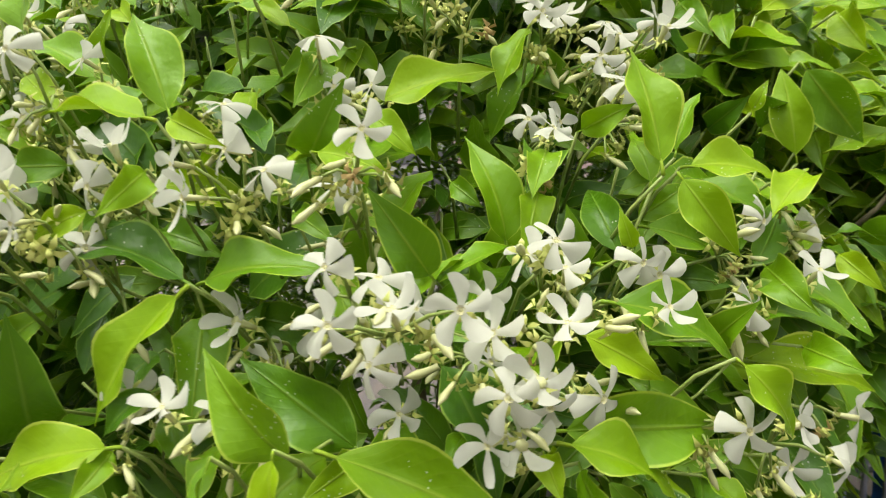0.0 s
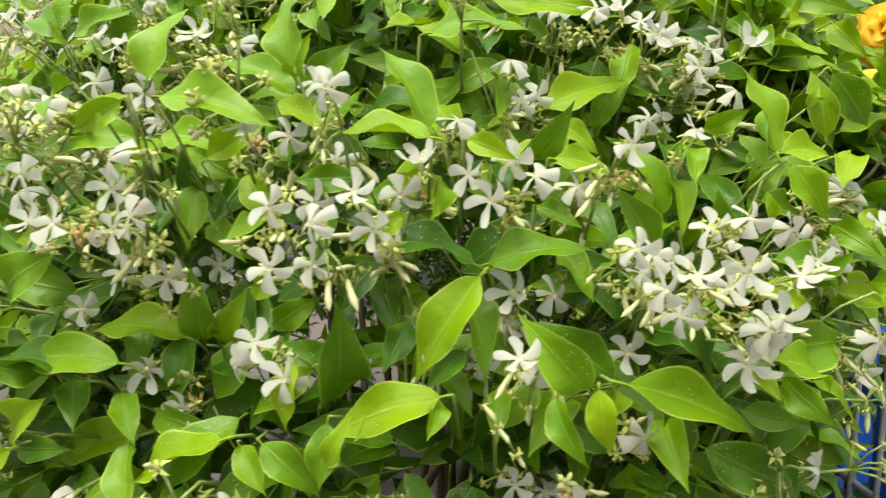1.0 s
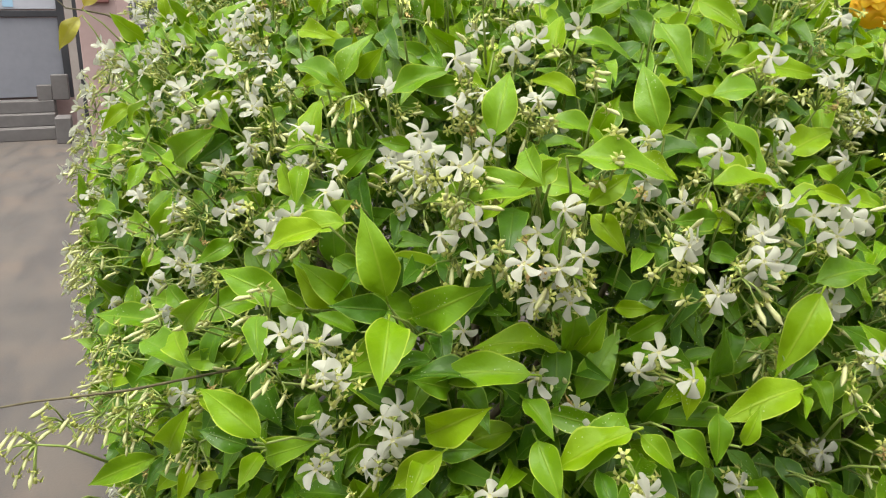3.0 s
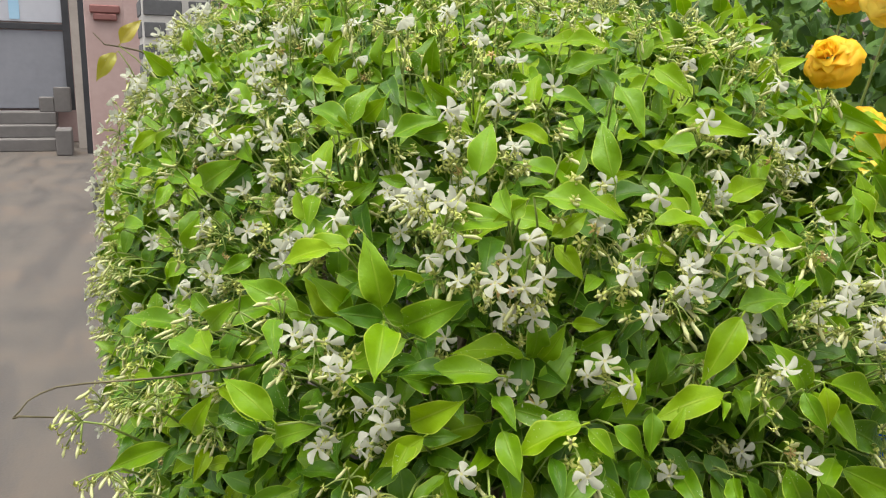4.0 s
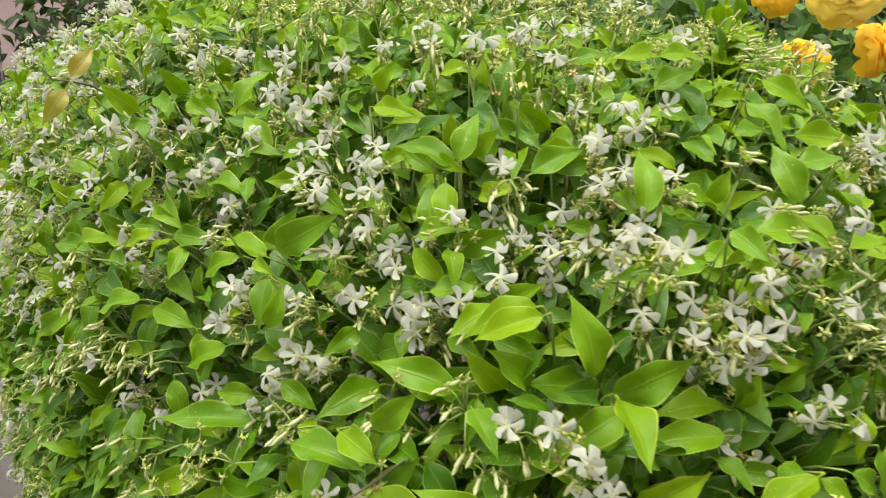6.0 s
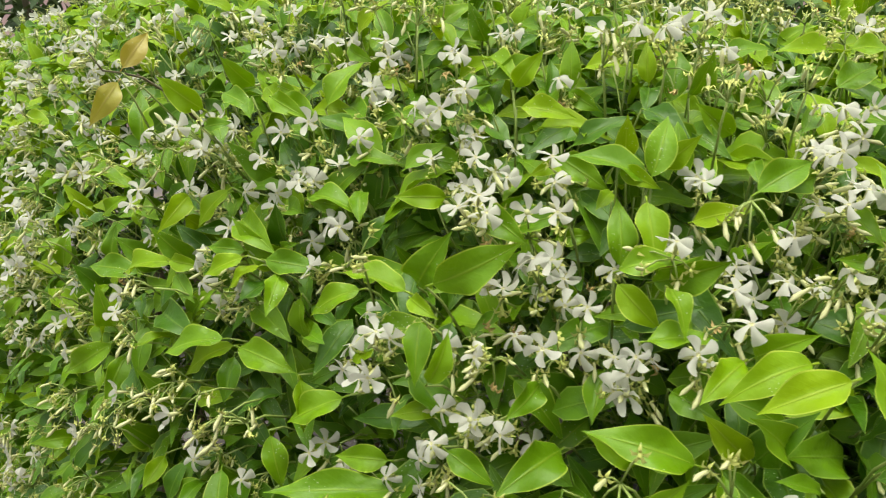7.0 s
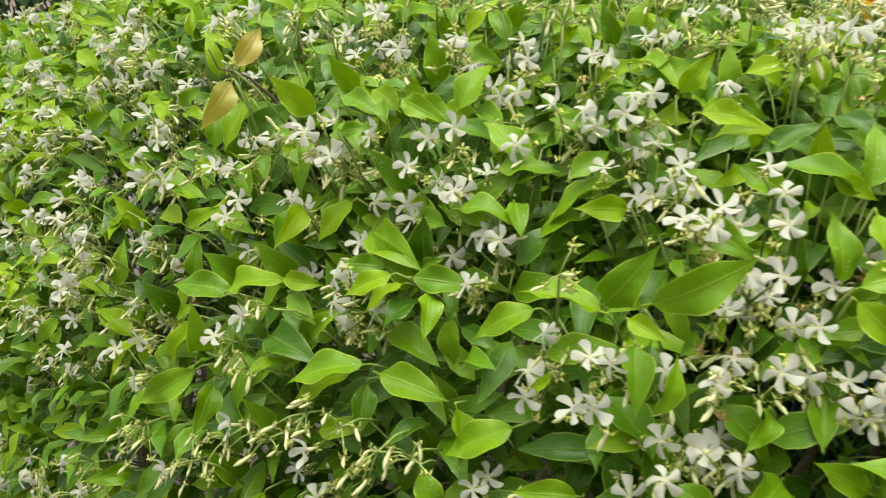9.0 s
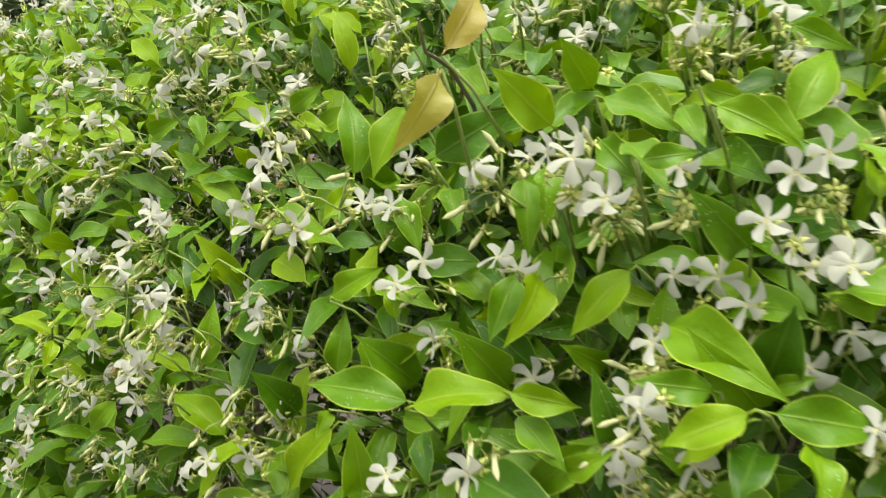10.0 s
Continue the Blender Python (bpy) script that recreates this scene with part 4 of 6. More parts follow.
HEADS += [
    ((0.147, 0.281, 0.986), (0.131, 0.286, 1.001),),
    ((0.079, 0.282, 1.048), (0.073, 0.298, 1.061), (0.081, 0.304, 1.055),),
    ((-0.092, 0.282, 1.090), (-0.099, 0.294, 1.101), (-0.079, 0.293, 1.106), (-0.066, 0.296, 1.098),),
    ((-0.190, 0.285, 1.014), (-0.202, 0.302, 1.027), (-0.212, 0.307, 1.015),),
    ((-0.117, 0.285, 1.018),),
    ((-0.081, 0.286, 0.944),),
    ((-0.019, 0.293, 1.005),),
    ((-0.012, 0.293, 1.046),),
    ((-0.079, 0.294, 1.042),),
    ((-0.190, 0.295, 1.092),),
    ((0.016, 0.297, 1.024),),
    ((-0.131, 0.297, 1.093), (-0.121, 0.298, 1.108),),
    ((-0.134, 0.298, 1.070),),
    ((-0.060, 0.302, 0.928),),
    ((0.031, 0.304, 1.064), (0.047, 0.317, 1.056),),
    ((-0.042, 0.305, 1.090),),
    ((-0.092, 0.308, 1.002),),
    ((-0.161, 0.308, 1.143),),
    ((-0.251, 0.309, 1.090), (-0.261, 0.318, 1.082),),
    ((-0.052, 0.310, 1.034),),
    ((0.015, 0.314, 1.045),),
    ((-0.169, 0.314, 1.089),),
]
HEADS += [
    ((-0.285, 0.315, 1.088),),
    ((-0.305, 0.317, 0.950),),
    ((-0.258, 0.318, 1.115),),
    ((0.169, 0.318, 0.990),),
    ((-0.073, 0.321, 1.018),),
    ((-0.042, 0.322, 0.918),),
    ((0.124, 0.322, 1.038),),
    ((0.145, 0.324, 0.966),),
    ((-0.199, 0.325, 1.126),),
    ((-0.241, 0.328, 0.987),),
    ((0.154, 0.329, 1.051),),
    ((-0.242, 0.336, 1.053), (-0.264, 0.341, 1.056),),
    ((-0.302, 0.339, 1.085), (-0.302, 0.341, 1.107),),
    ((-0.263, 0.339, 1.098),),
    ((-0.394, 0.339, 1.033), (-0.384, 0.350, 1.024),),
    ((-0.312, 0.340, 1.140),),
    ((0.134, 0.340, 1.070),),
    ((-0.355, 0.342, 0.984), (-0.357, 0.353, 0.994), (-0.344, 0.359, 0.975), (-0.342, 0.371, 0.990), (-0.366, 0.372, 0.985),),
    ((-0.156, 0.344, 1.105),),
    ((-0.092, 0.345, 1.122),),
    ((-0.371, 0.345, 0.969),),
    ((-0.258, 0.346, 1.003),),
    ((-0.178, 0.349, 1.118),),
    ((0.047, 0.353, 1.110),),
    ((-0.397, 0.359, 0.966), (-0.385, 0.381, 0.960),),
]
HEADS += [
    ((-0.398, 0.363, 1.045), (-0.386, 0.372, 1.038),),
    ((-0.326, 0.365, 1.146), (-0.314, 0.382, 1.146), (-0.319, 0.388, 1.134),),
    ((-0.295, 0.366, 1.138),),
    ((0.170, 0.368, 1.063),),
    ((-0.312, 0.370, 1.095),),
    ((-0.055, 0.371, 1.151), (-0.049, 0.371, 1.129),),
    ((-0.356, 0.371, 0.956),),
    ((0.082, 0.371, 1.129),),
    ((-0.162, 0.376, 1.143),),
    ((-0.220, 0.378, 1.047), (-0.240, 0.387, 1.038),),
    ((-0.293, 0.380, 1.029),),
    ((-0.000, 0.386, 1.178), (0.016, 0.387, 1.178),),
    ((-0.407, 0.390, 1.041), (-0.398, 0.401, 1.036),),
    ((-0.034, 0.392, 1.130),),
    ((-0.297, 0.395, 1.117),),
    ((0.041, 0.399, 1.113), (0.059, 0.416, 1.111),),
    ((0.107, 0.400, 1.156), (0.086, 0.407, 1.153), (0.076, 0.402, 1.143), (0.082, 0.423, 1.139),),
    ((0.048, 0.403, 1.164), (0.056, 0.412, 1.163), (0.048, 0.428, 1.172), (0.062, 0.428, 1.165),),
    ((-0.383, 0.405, 0.965),),
]
HEADS += [
    ((-0.224, 0.414, 1.170),),
    ((-0.283, 0.417, 1.110),),
    ((-0.254, 0.419, 1.140),),
    ((-0.306, 0.422, 1.136),),
    ((-0.009, 0.431, 1.180),),
    ((0.086, 0.435, 1.161),),
    ((0.087, 0.436, 1.135), (0.097, 0.443, 1.128),),
    ((-0.250, 0.439, 1.173), (-0.270, 0.442, 1.166),),
    ((0.114, 0.443, 1.161),),
    ((-0.288, 0.447, 1.119), (-0.304, 0.459, 1.123), (-0.302, 0.459, 1.097),),
    ((-0.267, 0.449, 1.196), (-0.253, 0.464, 1.192), (-0.249, 0.475, 1.195),),
    ((0.076, 0.449, 1.222),),
    ((-0.201, 0.449, 1.165),),
    ((-0.360, 0.450, 1.112), (-0.348, 0.467, 1.125),),
    ((-0.226, 0.458, 1.173),),
    ((-0.216, 0.459, 1.200), (-0.195, 0.469, 1.209), (-0.208, 0.475, 1.218),),
    ((0.051, 0.460, 1.260),),
    ((-0.023, 0.461, 1.240),),
    ((-0.288, 0.464, 1.146),),
    ((-0.256, 0.466, 1.161),),
    ((-0.379, 0.469, 1.095),),
    ((-0.155, 0.476, 1.215),),
    ((-0.168, 0.479, 1.147),),
    ((-0.458, 0.484, 0.973),),
]
HEADS += [
    ((-0.235, 0.492, 1.130),),
    ((-0.199, 0.492, 1.219),),
    ((-0.302, 0.492, 1.126), (-0.291, 0.512, 1.122),),
    ((-0.365, 0.494, 1.151),),
    ((-0.271, 0.495, 1.099), (-0.259, 0.506, 1.118),),
    ((-0.392, 0.504, 1.077), (-0.385, 0.504, 1.086), (-0.390, 0.506, 1.064), (-0.386, 0.518, 1.062), (-0.366, 0.506, 1.079),),
    ((-0.221, 0.514, 1.215),),
    ((-0.085, 0.514, 1.272),),
    ((-0.295, 0.521, 1.175), (-0.288, 0.530, 1.176),),
    ((-0.374, 0.527, 1.077), (-0.380, 0.547, 1.076),),
    ((-0.264, 0.527, 1.115),),
    ((-0.158, 0.541, 1.239), (-0.160, 0.558, 1.241),),
    ((-0.380, 0.543, 1.106), (-0.385, 0.556, 1.105),),
    ((-0.348, 0.548, 1.123),),
    ((-0.412, 0.550, 1.086),),
    ((-0.276, 0.553, 1.128),),
    ((-0.440, 0.557, 1.038), (-0.450, 0.572, 1.046), (-0.441, 0.578, 1.042), (-0.436, 0.580, 1.025),),
    ((-0.391, 0.562, 1.134), (-0.384, 0.583, 1.130), (-0.383, 0.596, 1.123),),
]
HEADS += [
    ((-0.385, 0.563, 1.162), (-0.382, 0.568, 1.179),),
    ((-0.449, 0.569, 1.085),),
    ((-0.218, 0.571, 1.282),),
    ((-0.184, 0.573, 1.258),),
    ((-0.260, 0.576, 1.272),),
    ((-0.390, 0.578, 1.008), (-0.390, 0.592, 1.028),),
    ((-0.434, 0.580, 1.176), (-0.416, 0.592, 1.162), (-0.428, 0.604, 1.166), (-0.408, 0.600, 1.160),),
    ((-0.357, 0.581, 1.112), (-0.347, 0.587, 1.112), (-0.370, 0.594, 1.100),),
    ((-0.403, 0.581, 1.084),),
    ((-0.366, 0.584, 1.192),),
    ((-0.409, 0.585, 1.115), (-0.410, 0.600, 1.116),),
    ((-0.468, 0.586, 1.032),),
    ((-0.378, 0.594, 1.157),),
    ((-0.145, 0.597, 1.278),),
    ((-0.207, 0.598, 1.281),),
    ((-0.168, 0.601, 1.258),),
    ((-0.446, 0.601, 1.042),),
    ((-0.443, 0.602, 1.082),),
    ((-0.247, 0.608, 1.276),),
    ((-0.457, 0.612, 0.990), (-0.452, 0.616, 1.005),),
    ((-0.488, 0.619, 1.069), (-0.483, 0.635, 1.063),),
    ((-0.470, 0.620, 1.089), (-0.470, 0.634, 1.090),),
]
HEADS += [
    ((-0.393, 0.625, 1.191),),
    ((-0.165, 0.627, 1.277),),
    ((-0.461, 0.641, 0.986),),
    ((-0.342, 0.646, 1.171), (-0.342, 0.658, 1.174), (-0.324, 0.657, 1.189),),
    ((-0.514, 0.648, 0.822),),
    ((-0.376, 0.652, 1.167), (-0.366, 0.670, 1.165),),
    ((-0.280, 0.653, 1.238),),
    ((-0.369, 0.660, 1.233), (-0.362, 0.678, 1.231), (-0.382, 0.671, 1.220),),
    ((-0.360, 0.661, 1.201), (-0.354, 0.679, 1.196),),
    ((-0.244, 0.670, 1.291),),
    ((-0.035, 0.677, 1.288),),
    ((-0.494, 0.684, 0.876),),
    ((-0.460, 0.687, 1.048), (-0.447, 0.695, 1.060),),
    ((-0.375, 0.689, 1.184),),
    ((-0.460, 0.689, 0.970),),
    ((0.150, 0.690, 1.289),),
    ((-0.434, 0.692, 1.082),),
    ((-0.278, 0.701, 1.272), (-0.269, 0.724, 1.273),),
    ((-0.368, 0.701, 1.210), (-0.372, 0.709, 1.220),),
    ((-0.231, 0.704, 1.291),),
    ((-0.060, 0.706, 1.298),),
    ((-0.456, 0.719, 0.982), (-0.470, 0.720, 0.978),),
    ((-0.382, 0.728, 1.225),),
]
HEADS += [
    ((-0.306, 0.734, 1.258), (-0.294, 0.755, 1.260),),
    ((-0.423, 0.738, 1.135), (-0.421, 0.753, 1.136),),
    ((-0.394, 0.749, 1.197),),
    ((-0.440, 0.754, 1.105),),
    ((-0.435, 0.770, 1.167), (-0.418, 0.777, 1.164), (-0.413, 0.792, 1.160), (-0.420, 0.799, 1.170),),
    ((-0.399, 0.771, 1.176),),
    ((-0.363, 0.773, 1.232),),
    ((-0.404, 0.777, 1.131), (-0.414, 0.790, 1.115),),
    ((-0.338, 0.783, 1.256), (-0.334, 0.791, 1.269),),
    ((-0.489, 0.791, 0.936),),
    ((-0.411, 0.791, 1.208), (-0.433, 0.796, 1.201),),
    ((-0.450, 0.799, 1.183),),
    ((-0.434, 0.811, 1.143),),
    ((-0.469, 0.813, 1.080),),
    ((-0.327, 0.819, 1.228), (-0.319, 0.835, 1.235),),
    ((-0.495, 0.825, 1.109),),
    ((-0.418, 0.833, 1.149), (-0.441, 0.843, 1.152),),
    ((-0.362, 0.834, 1.273),),
    ((-0.342, 0.835, 1.252),),
    ((-0.450, 0.838, 1.202),),
    ((-0.486, 0.838, 1.086),),
    ((-0.459, 0.841, 1.125),),
    ((-0.503, 0.845, 0.938),),
]
HEADS += [
    ((-0.471, 0.845, 1.061),),
    ((-0.459, 0.852, 1.096),),
    ((-0.466, 0.863, 1.187), (-0.462, 0.880, 1.185),),
    ((-0.394, 0.865, 1.264),),
    ((-0.257, 0.868, 1.260),),
    ((-0.482, 0.871, 1.205), (-0.479, 0.886, 1.206),),
    ((-0.440, 0.882, 1.186),),
    ((-0.301, 0.884, 1.275),),
    ((-0.475, 0.905, 0.928),),
    ((-0.425, 0.908, 1.209),),
    ((-0.290, 0.909, 1.271),),
    ((-0.445, 0.917, 1.085),),
    ((-0.490, 0.919, 1.198),),
    ((-0.434, 0.932, 1.199),),
    ((-0.439, 0.933, 1.140), (-0.449, 0.939, 1.147),),
    ((-0.516, 0.953, 1.043),),
    ((-0.355, 0.960, 1.263),),
    ((-0.476, 0.960, 1.104),),
    ((-0.482, 0.961, 1.147), (-0.484, 0.979, 1.132),),
    ((-0.438, 0.965, 1.196),),
    ((-0.272, 0.990, 1.277), (-0.289, 1.001, 1.271),),
    ((-0.284, 1.010, 1.307),),
    ((-0.451, 1.019, 1.166), (-0.457, 1.038, 1.166), (-0.441, 1.048, 1.164),),
    ((-0.318, 1.019, 1.285),),
    ((-0.427, 1.029, 1.190),),
    ((-0.341, 1.044, 1.282),),
]
HEADS += [
    ((-0.285, 1.060, 1.285),),
    ((-0.392, 1.066, 1.244),),
    ((-0.487, 1.067, 1.075),),
    ((-0.511, 1.069, 1.098), (-0.500, 1.091, 1.098),),
    ((-0.243, 1.070, 1.269),),
    ((-0.521, 1.073, 1.014),),
    ((-0.526, 1.077, 0.976),),
    ((-0.494, 1.086, 1.029),),
    ((-0.355, 1.117, 1.277), (-0.360, 1.131, 1.271),),
    ((-0.486, 1.120, 1.101),),
    ((-0.519, 1.127, 0.992), (-0.530, 1.142, 0.981),),
    ((-0.491, 1.139, 1.026),),
    ((-0.288, 1.144, 1.314),),
    ((-0.484, 1.148, 1.088),),
    ((-0.271, 1.151, 1.283),),
    ((-0.436, 1.175, 1.181),),
    ((-0.395, 1.181, 1.237), (-0.402, 1.190, 1.224),),
    ((-0.452, 1.190, 1.144),),
    ((-0.482, 1.227, 1.042),),
    ((-0.529, 1.229, 0.969),),
    ((-0.518, 1.245, 0.938),),
    ((-0.505, 1.257, 0.991),),
    ((-0.358, 1.262, 1.272),),
    ((-0.350, 1.263, 1.223),),
    ((-0.492, 1.273, 1.009), (-0.499, 1.288, 1.028), (-0.514, 1.290, 1.010),),
    ((-0.526, 1.275, 0.942),),
    ((-0.365, 1.284, 1.171),),
]
HEADS += [
    ((-0.522, 1.287, 1.032),),
    ((-0.401, 1.287, 1.234),),
    ((-0.312, 1.291, 1.240),),
    ((-0.462, 1.299, 1.137),),
    ((-0.472, 1.302, 1.064),),
    ((-0.362, 1.308, 1.263),),
    ((-0.451, 1.311, 1.177),),
    ((-0.517, 1.332, 0.985),),
    ((-0.155, 1.357, 1.327),),
    ((-0.382, 1.363, 1.239), (-0.393, 1.384, 1.236),),
    ((-0.421, 1.366, 1.123),),
    ((-0.517, 1.367, 0.981),),
    ((-0.463, 1.372, 1.058),),
    ((-0.479, 1.384, 1.085),),
    ((-0.332, 1.391, 1.239),),
    ((-0.423, 1.396, 1.120),),
    ((-0.509, 1.404, 0.880),),
    ((-0.349, 1.422, 1.240),),
    ((-0.359, 1.440, 1.265),),
    ((-0.456, 1.442, 1.073),),
    ((-0.225, 1.453, 1.283),),
    ((-0.446, 1.457, 1.165),),
    ((-0.467, 1.463, 1.118), (-0.458, 1.482, 1.129), (-0.442, 1.476, 1.128),),
    ((-0.298, 1.464, 1.312),),
    ((-0.483, 1.504, 1.030),),
    ((-0.443, 1.526, 1.169),),
    ((-0.273, 1.542, 1.319),),
    ((-0.448, 1.569, 1.153),),
    ((-0.385, 1.575, 1.240),),
    ((-0.479, 1.578, 1.034),),
]
HEADS += [
    ((-0.470, 1.602, 1.073),),
    ((-0.223, 1.636, 1.321),),
    ((-0.409, 1.644, 1.208),),
    ((-0.443, 1.650, 1.153),),
    ((-0.383, 1.707, 1.240),),
    ((-0.291, 1.771, 1.297),),
    ((-0.253, 1.806, 1.321),),
    ((-0.288, 1.831, 1.294),),
]
BOX_FRONT = ((-0.75, 0.1, 0.30), (0.66, 1.0, 1.45))
BOX_BACK = ((-0.75, 1.0, 0.30), (0.66, 2.75, 1.48))
leaf_old, leaf_mid, leaf_new, stalks = [], [], [], []

# Places that the strewn leaves keep clear of, with the outward direction there.
_set = np.array([[a + (b - a) * f for a, b in zip(row[:3], row[3:6])] for row in SET_LEAVES for f in (0.25, 0.5, 0.75, 1.0)])
_heads = np.array([p for head in HEADS for p in head])
_keep = np.concatenate((_set, _heads))
_reach = np.concatenate((np.full(len(_set), 0.014), np.full(len(_heads), 0.021)))
_views = np.array(((0.0, 0.0, 1.13), (-0.36, -0.02, 1.16), (-0.79, 0.31, 1.24)))
_out = _views[np.argmin(np.linalg.norm(_keep[:, None] - _views[None], axis=2), axis=1)] - _keep
_out /= np.linalg.norm(_out, axis=1)[:, None]
# Open flowers also turn free of the leaves towards the paved side and its corner.
_sides = []
for _place in ((-0.36, -0.02, 1.16), (-0.79, 0.31, 1.24)):
    _d = np.array(_place) - _heads
    _sides.append(_d / np.linalg.norm(_d, axis=1)[:, None])


def is_clear(points):
    """Whether none of these points lies before or beside a leaf or flower that has its own place."""
    d = np.array(points)[:, None, :] - _keep[None]
    square = (d * d).sum(axis=2)
    if square.min() > 0.02:
        return True
    ahead = (d * _out).sum(axis=2)
    beside = square - ahead * ahead
    if np.any((beside < _reach ** 2) & (ahead > -0.004) & (ahead < 0.13)):
        return False
    n = len(_heads)
    for side in _sides:
        ahead = (d[:, -n:] * side).sum(axis=2)
        beside = square[:, -n:] - ahead * ahead
        if np.any((beside < 0.0125 ** 2) & (ahead > 0.0) & (ahead < 0.12)):
            return False
    return True


def shoot(p, nrm, pairs, size, bend, shapes, young=0.3, watch=True):
    """A leafy twig that comes out of the hedge: opposite leaf pairs, each pair turned against the last."""
    d = (nrm * 0.75 + UP * 0.45 + rand_dir() * bend).normalized()
    side = d.cross(UP if abs(d.z) < 0.9 else Vector((1, 0, 0))).normalized()
    side = (Matrix.Rotation(rng.uniform(0, math.pi), 3, d) @ side).normalized()
    gap = rng.uniform(0.016, 0.026)
    q = p - d * gap * (pairs - 1)
    line = [q - d * 0.025]
    for k in range(pairs):
        grown = (k + 1) / pairs
        made = 0
        for sgn in (-1, 1):
            axis = (d * rng.uniform(0.2, 0.7) + side * sgn * 0.85 + nrm * 0.25 - UP * rng.uniform(0.1, 0.8) + rand_dir() * 0.35).normalized()
            face = UP * 0.55 + nrm * 0.5 + OPEN_SIDE * (0.25 + 0.55 * max(0.0, nrm.z)) + d * 0.15 + rand_dir() * 0.5
            ln = size * rng.uniform(0.70, 1.2) * (1.0 if k < pairs - 1 or pairs == 1 else rng.uniform(0.6, 1.0))
            if watch and not is_clear((q + axis * ln * 0.4, q + axis * ln * 0.75, q + axis * ln)):
                continue
            s = shapes[rng.integers(len(shapes))].moved(frame_of(q, axis, face, ln))
            # Bright leaves thin out downwards: shade low in the hedge put into leaf colour.
            bright_share = young * (0.35 + 0.65 * grown) * (1.0 if q.z > 1.08 else 0.6 if q.z > 0.98 else 0.25)
            chance = rng.random()
            (leaf_new if chance < 0.6 * bright_share else leaf_mid if chance < 0.25 + 0.6 * bright_share else leaf_old).append(s)
            made += 1
        if made:
            line.append(q.copy())
        side = d.cross(side).normalized()
        d = (d + rand_dir() * 0.15).normalized()
        q = q + d * gap
    if len(line) > 2:
        stalks.append(tube(line, [0.0008] * len(line), 4))


for p, nrm in on_skin(1800, BOX_FRONT, 0.028, 11, 0.021):
    shoot(p, nrm, int(rng.integers(2, 4)), 0.054, 0.5, LEAF_SHAPES, 0.62)
for p, nrm in on_skin(1150, BOX_FRONT, 0.034, 12, 0.060):
    shoot(p, nrm, 2, 0.058, 0.7, INNER_LEAVES, 0.15)
for p, nrm in on_skin(2000, BOX_FRONT, 0.027, 15, 0.105):
    shoot(p, nrm, 2, 0.06, 0.9, INNER_LEAVES, 0.0, False)
for p, nrm in on_skin(2600, BOX_BACK, 0.027, 13, 0.010):
    shoot(p, nrm, int(rng.integers(2, 4)), 0.056, 0.5, PLAIN_LEAVES, 0.95)
for p, nrm in on_skin(1100, BOX_BACK, 0.042, 14, 0.06):
    shoot(p, nrm, 2, 0.06, 0.8, INNER_LEAVES, 0.2, False)
low_box = ((-0.7, 0.2, 0.02), (0.6, 2.7, 0.36))
for p, nrm in on_skin(500, low_box, 0.07, 16, 0.03):
    shoot(p, nrm, 3, 0.06, 0.7, INNER_LEAVES, 0.1, False)

# A few longer shoots that stand up over the crest beside the roses.
for k in range(26):
    x = rng.uniform(0.04, 0.23)
    p = Vector((x, 0.525 + 0.4 * x + rng.uniform(0, 0.08), rng.uniform(1.235, 1.295)))
    shoot(p, Vector((0.1, -0.1, 1)).normalized(), 4, 0.050, 0.35, LEAF_SHAPES, 0.9)

# Shoots that lean out over the shoulder towards the roses.
for k in range(22):
    p = Vector((rng.uniform(0.17, 0.29), rng.uniform(0.44, 0.52), rng.uniform(1.08, 1.19)))
    shoot(p, Vector((0.75, -0.35, 0.45)).normalized(), 3, 0.054, 0.4, LEAF_SHAPES, 0.8)

# The flank below the shoulder, bulging towards the cart.
for k in range(20):
    p = Vector((rng.uniform(0.235, 0.305), rng.uniform(0.45, 0.54), rng.uniform(0.93, 1.12)))
    shoot(p, Vector((0.8, -0.4, 0.25)).normalized(), 3, 0.054, 0.4, LEAF_SHAPES, 0.7)

# Single leaves with a place of their own, on short twigs.
leaf_meshes = {}
for k, mat in enumerate((LEAF, MID, YOUNG, RUSSET)):
    leaf_meshes[k] = [mesh_of("leaf", shape, [mat]) for shape in FINE_LEAVES]
for x0, y0, z0, x1, y1, z1, roll, width, tone in SET_LEAVES:
    foot, end = Vector((x0, y0, z0)), Vector((x1, y1, z1))
    n = skin_normal([foot])[0]
    nrm = Vector(n / np.linalg.norm(n))
    along = (end - foot).normalized()
    face = UP - along * along.z
    if face.length < 0.15:
        face = OPEN_SIDE - along * OPEN_SIDE.dot(along)
    face = Matrix.Rotation(radians(roll), 3, along) @ face.normalized()
    pick = int(rng.integers(len(FINE_LEAVES)))
    broad = width / 1000 / (FINE_WIDTHS[pick] * (end - foot).length)
    part("leaf", leaf_meshes[tone][pick], jasmine, at=frame_of(foot, along, face, (end - foot).length) @ Matrix.Diagonal((1, broad, min(1.0, broad), 1)))
    back = foot - nrm * 0.045 - UP * 0.02 + rand_dir() * 0.012
    stalks.append(tube([back, back.lerp(foot, 0.6) + UP * 0.004, foot], [0.0010, 0.0009, 0.0008], 4))

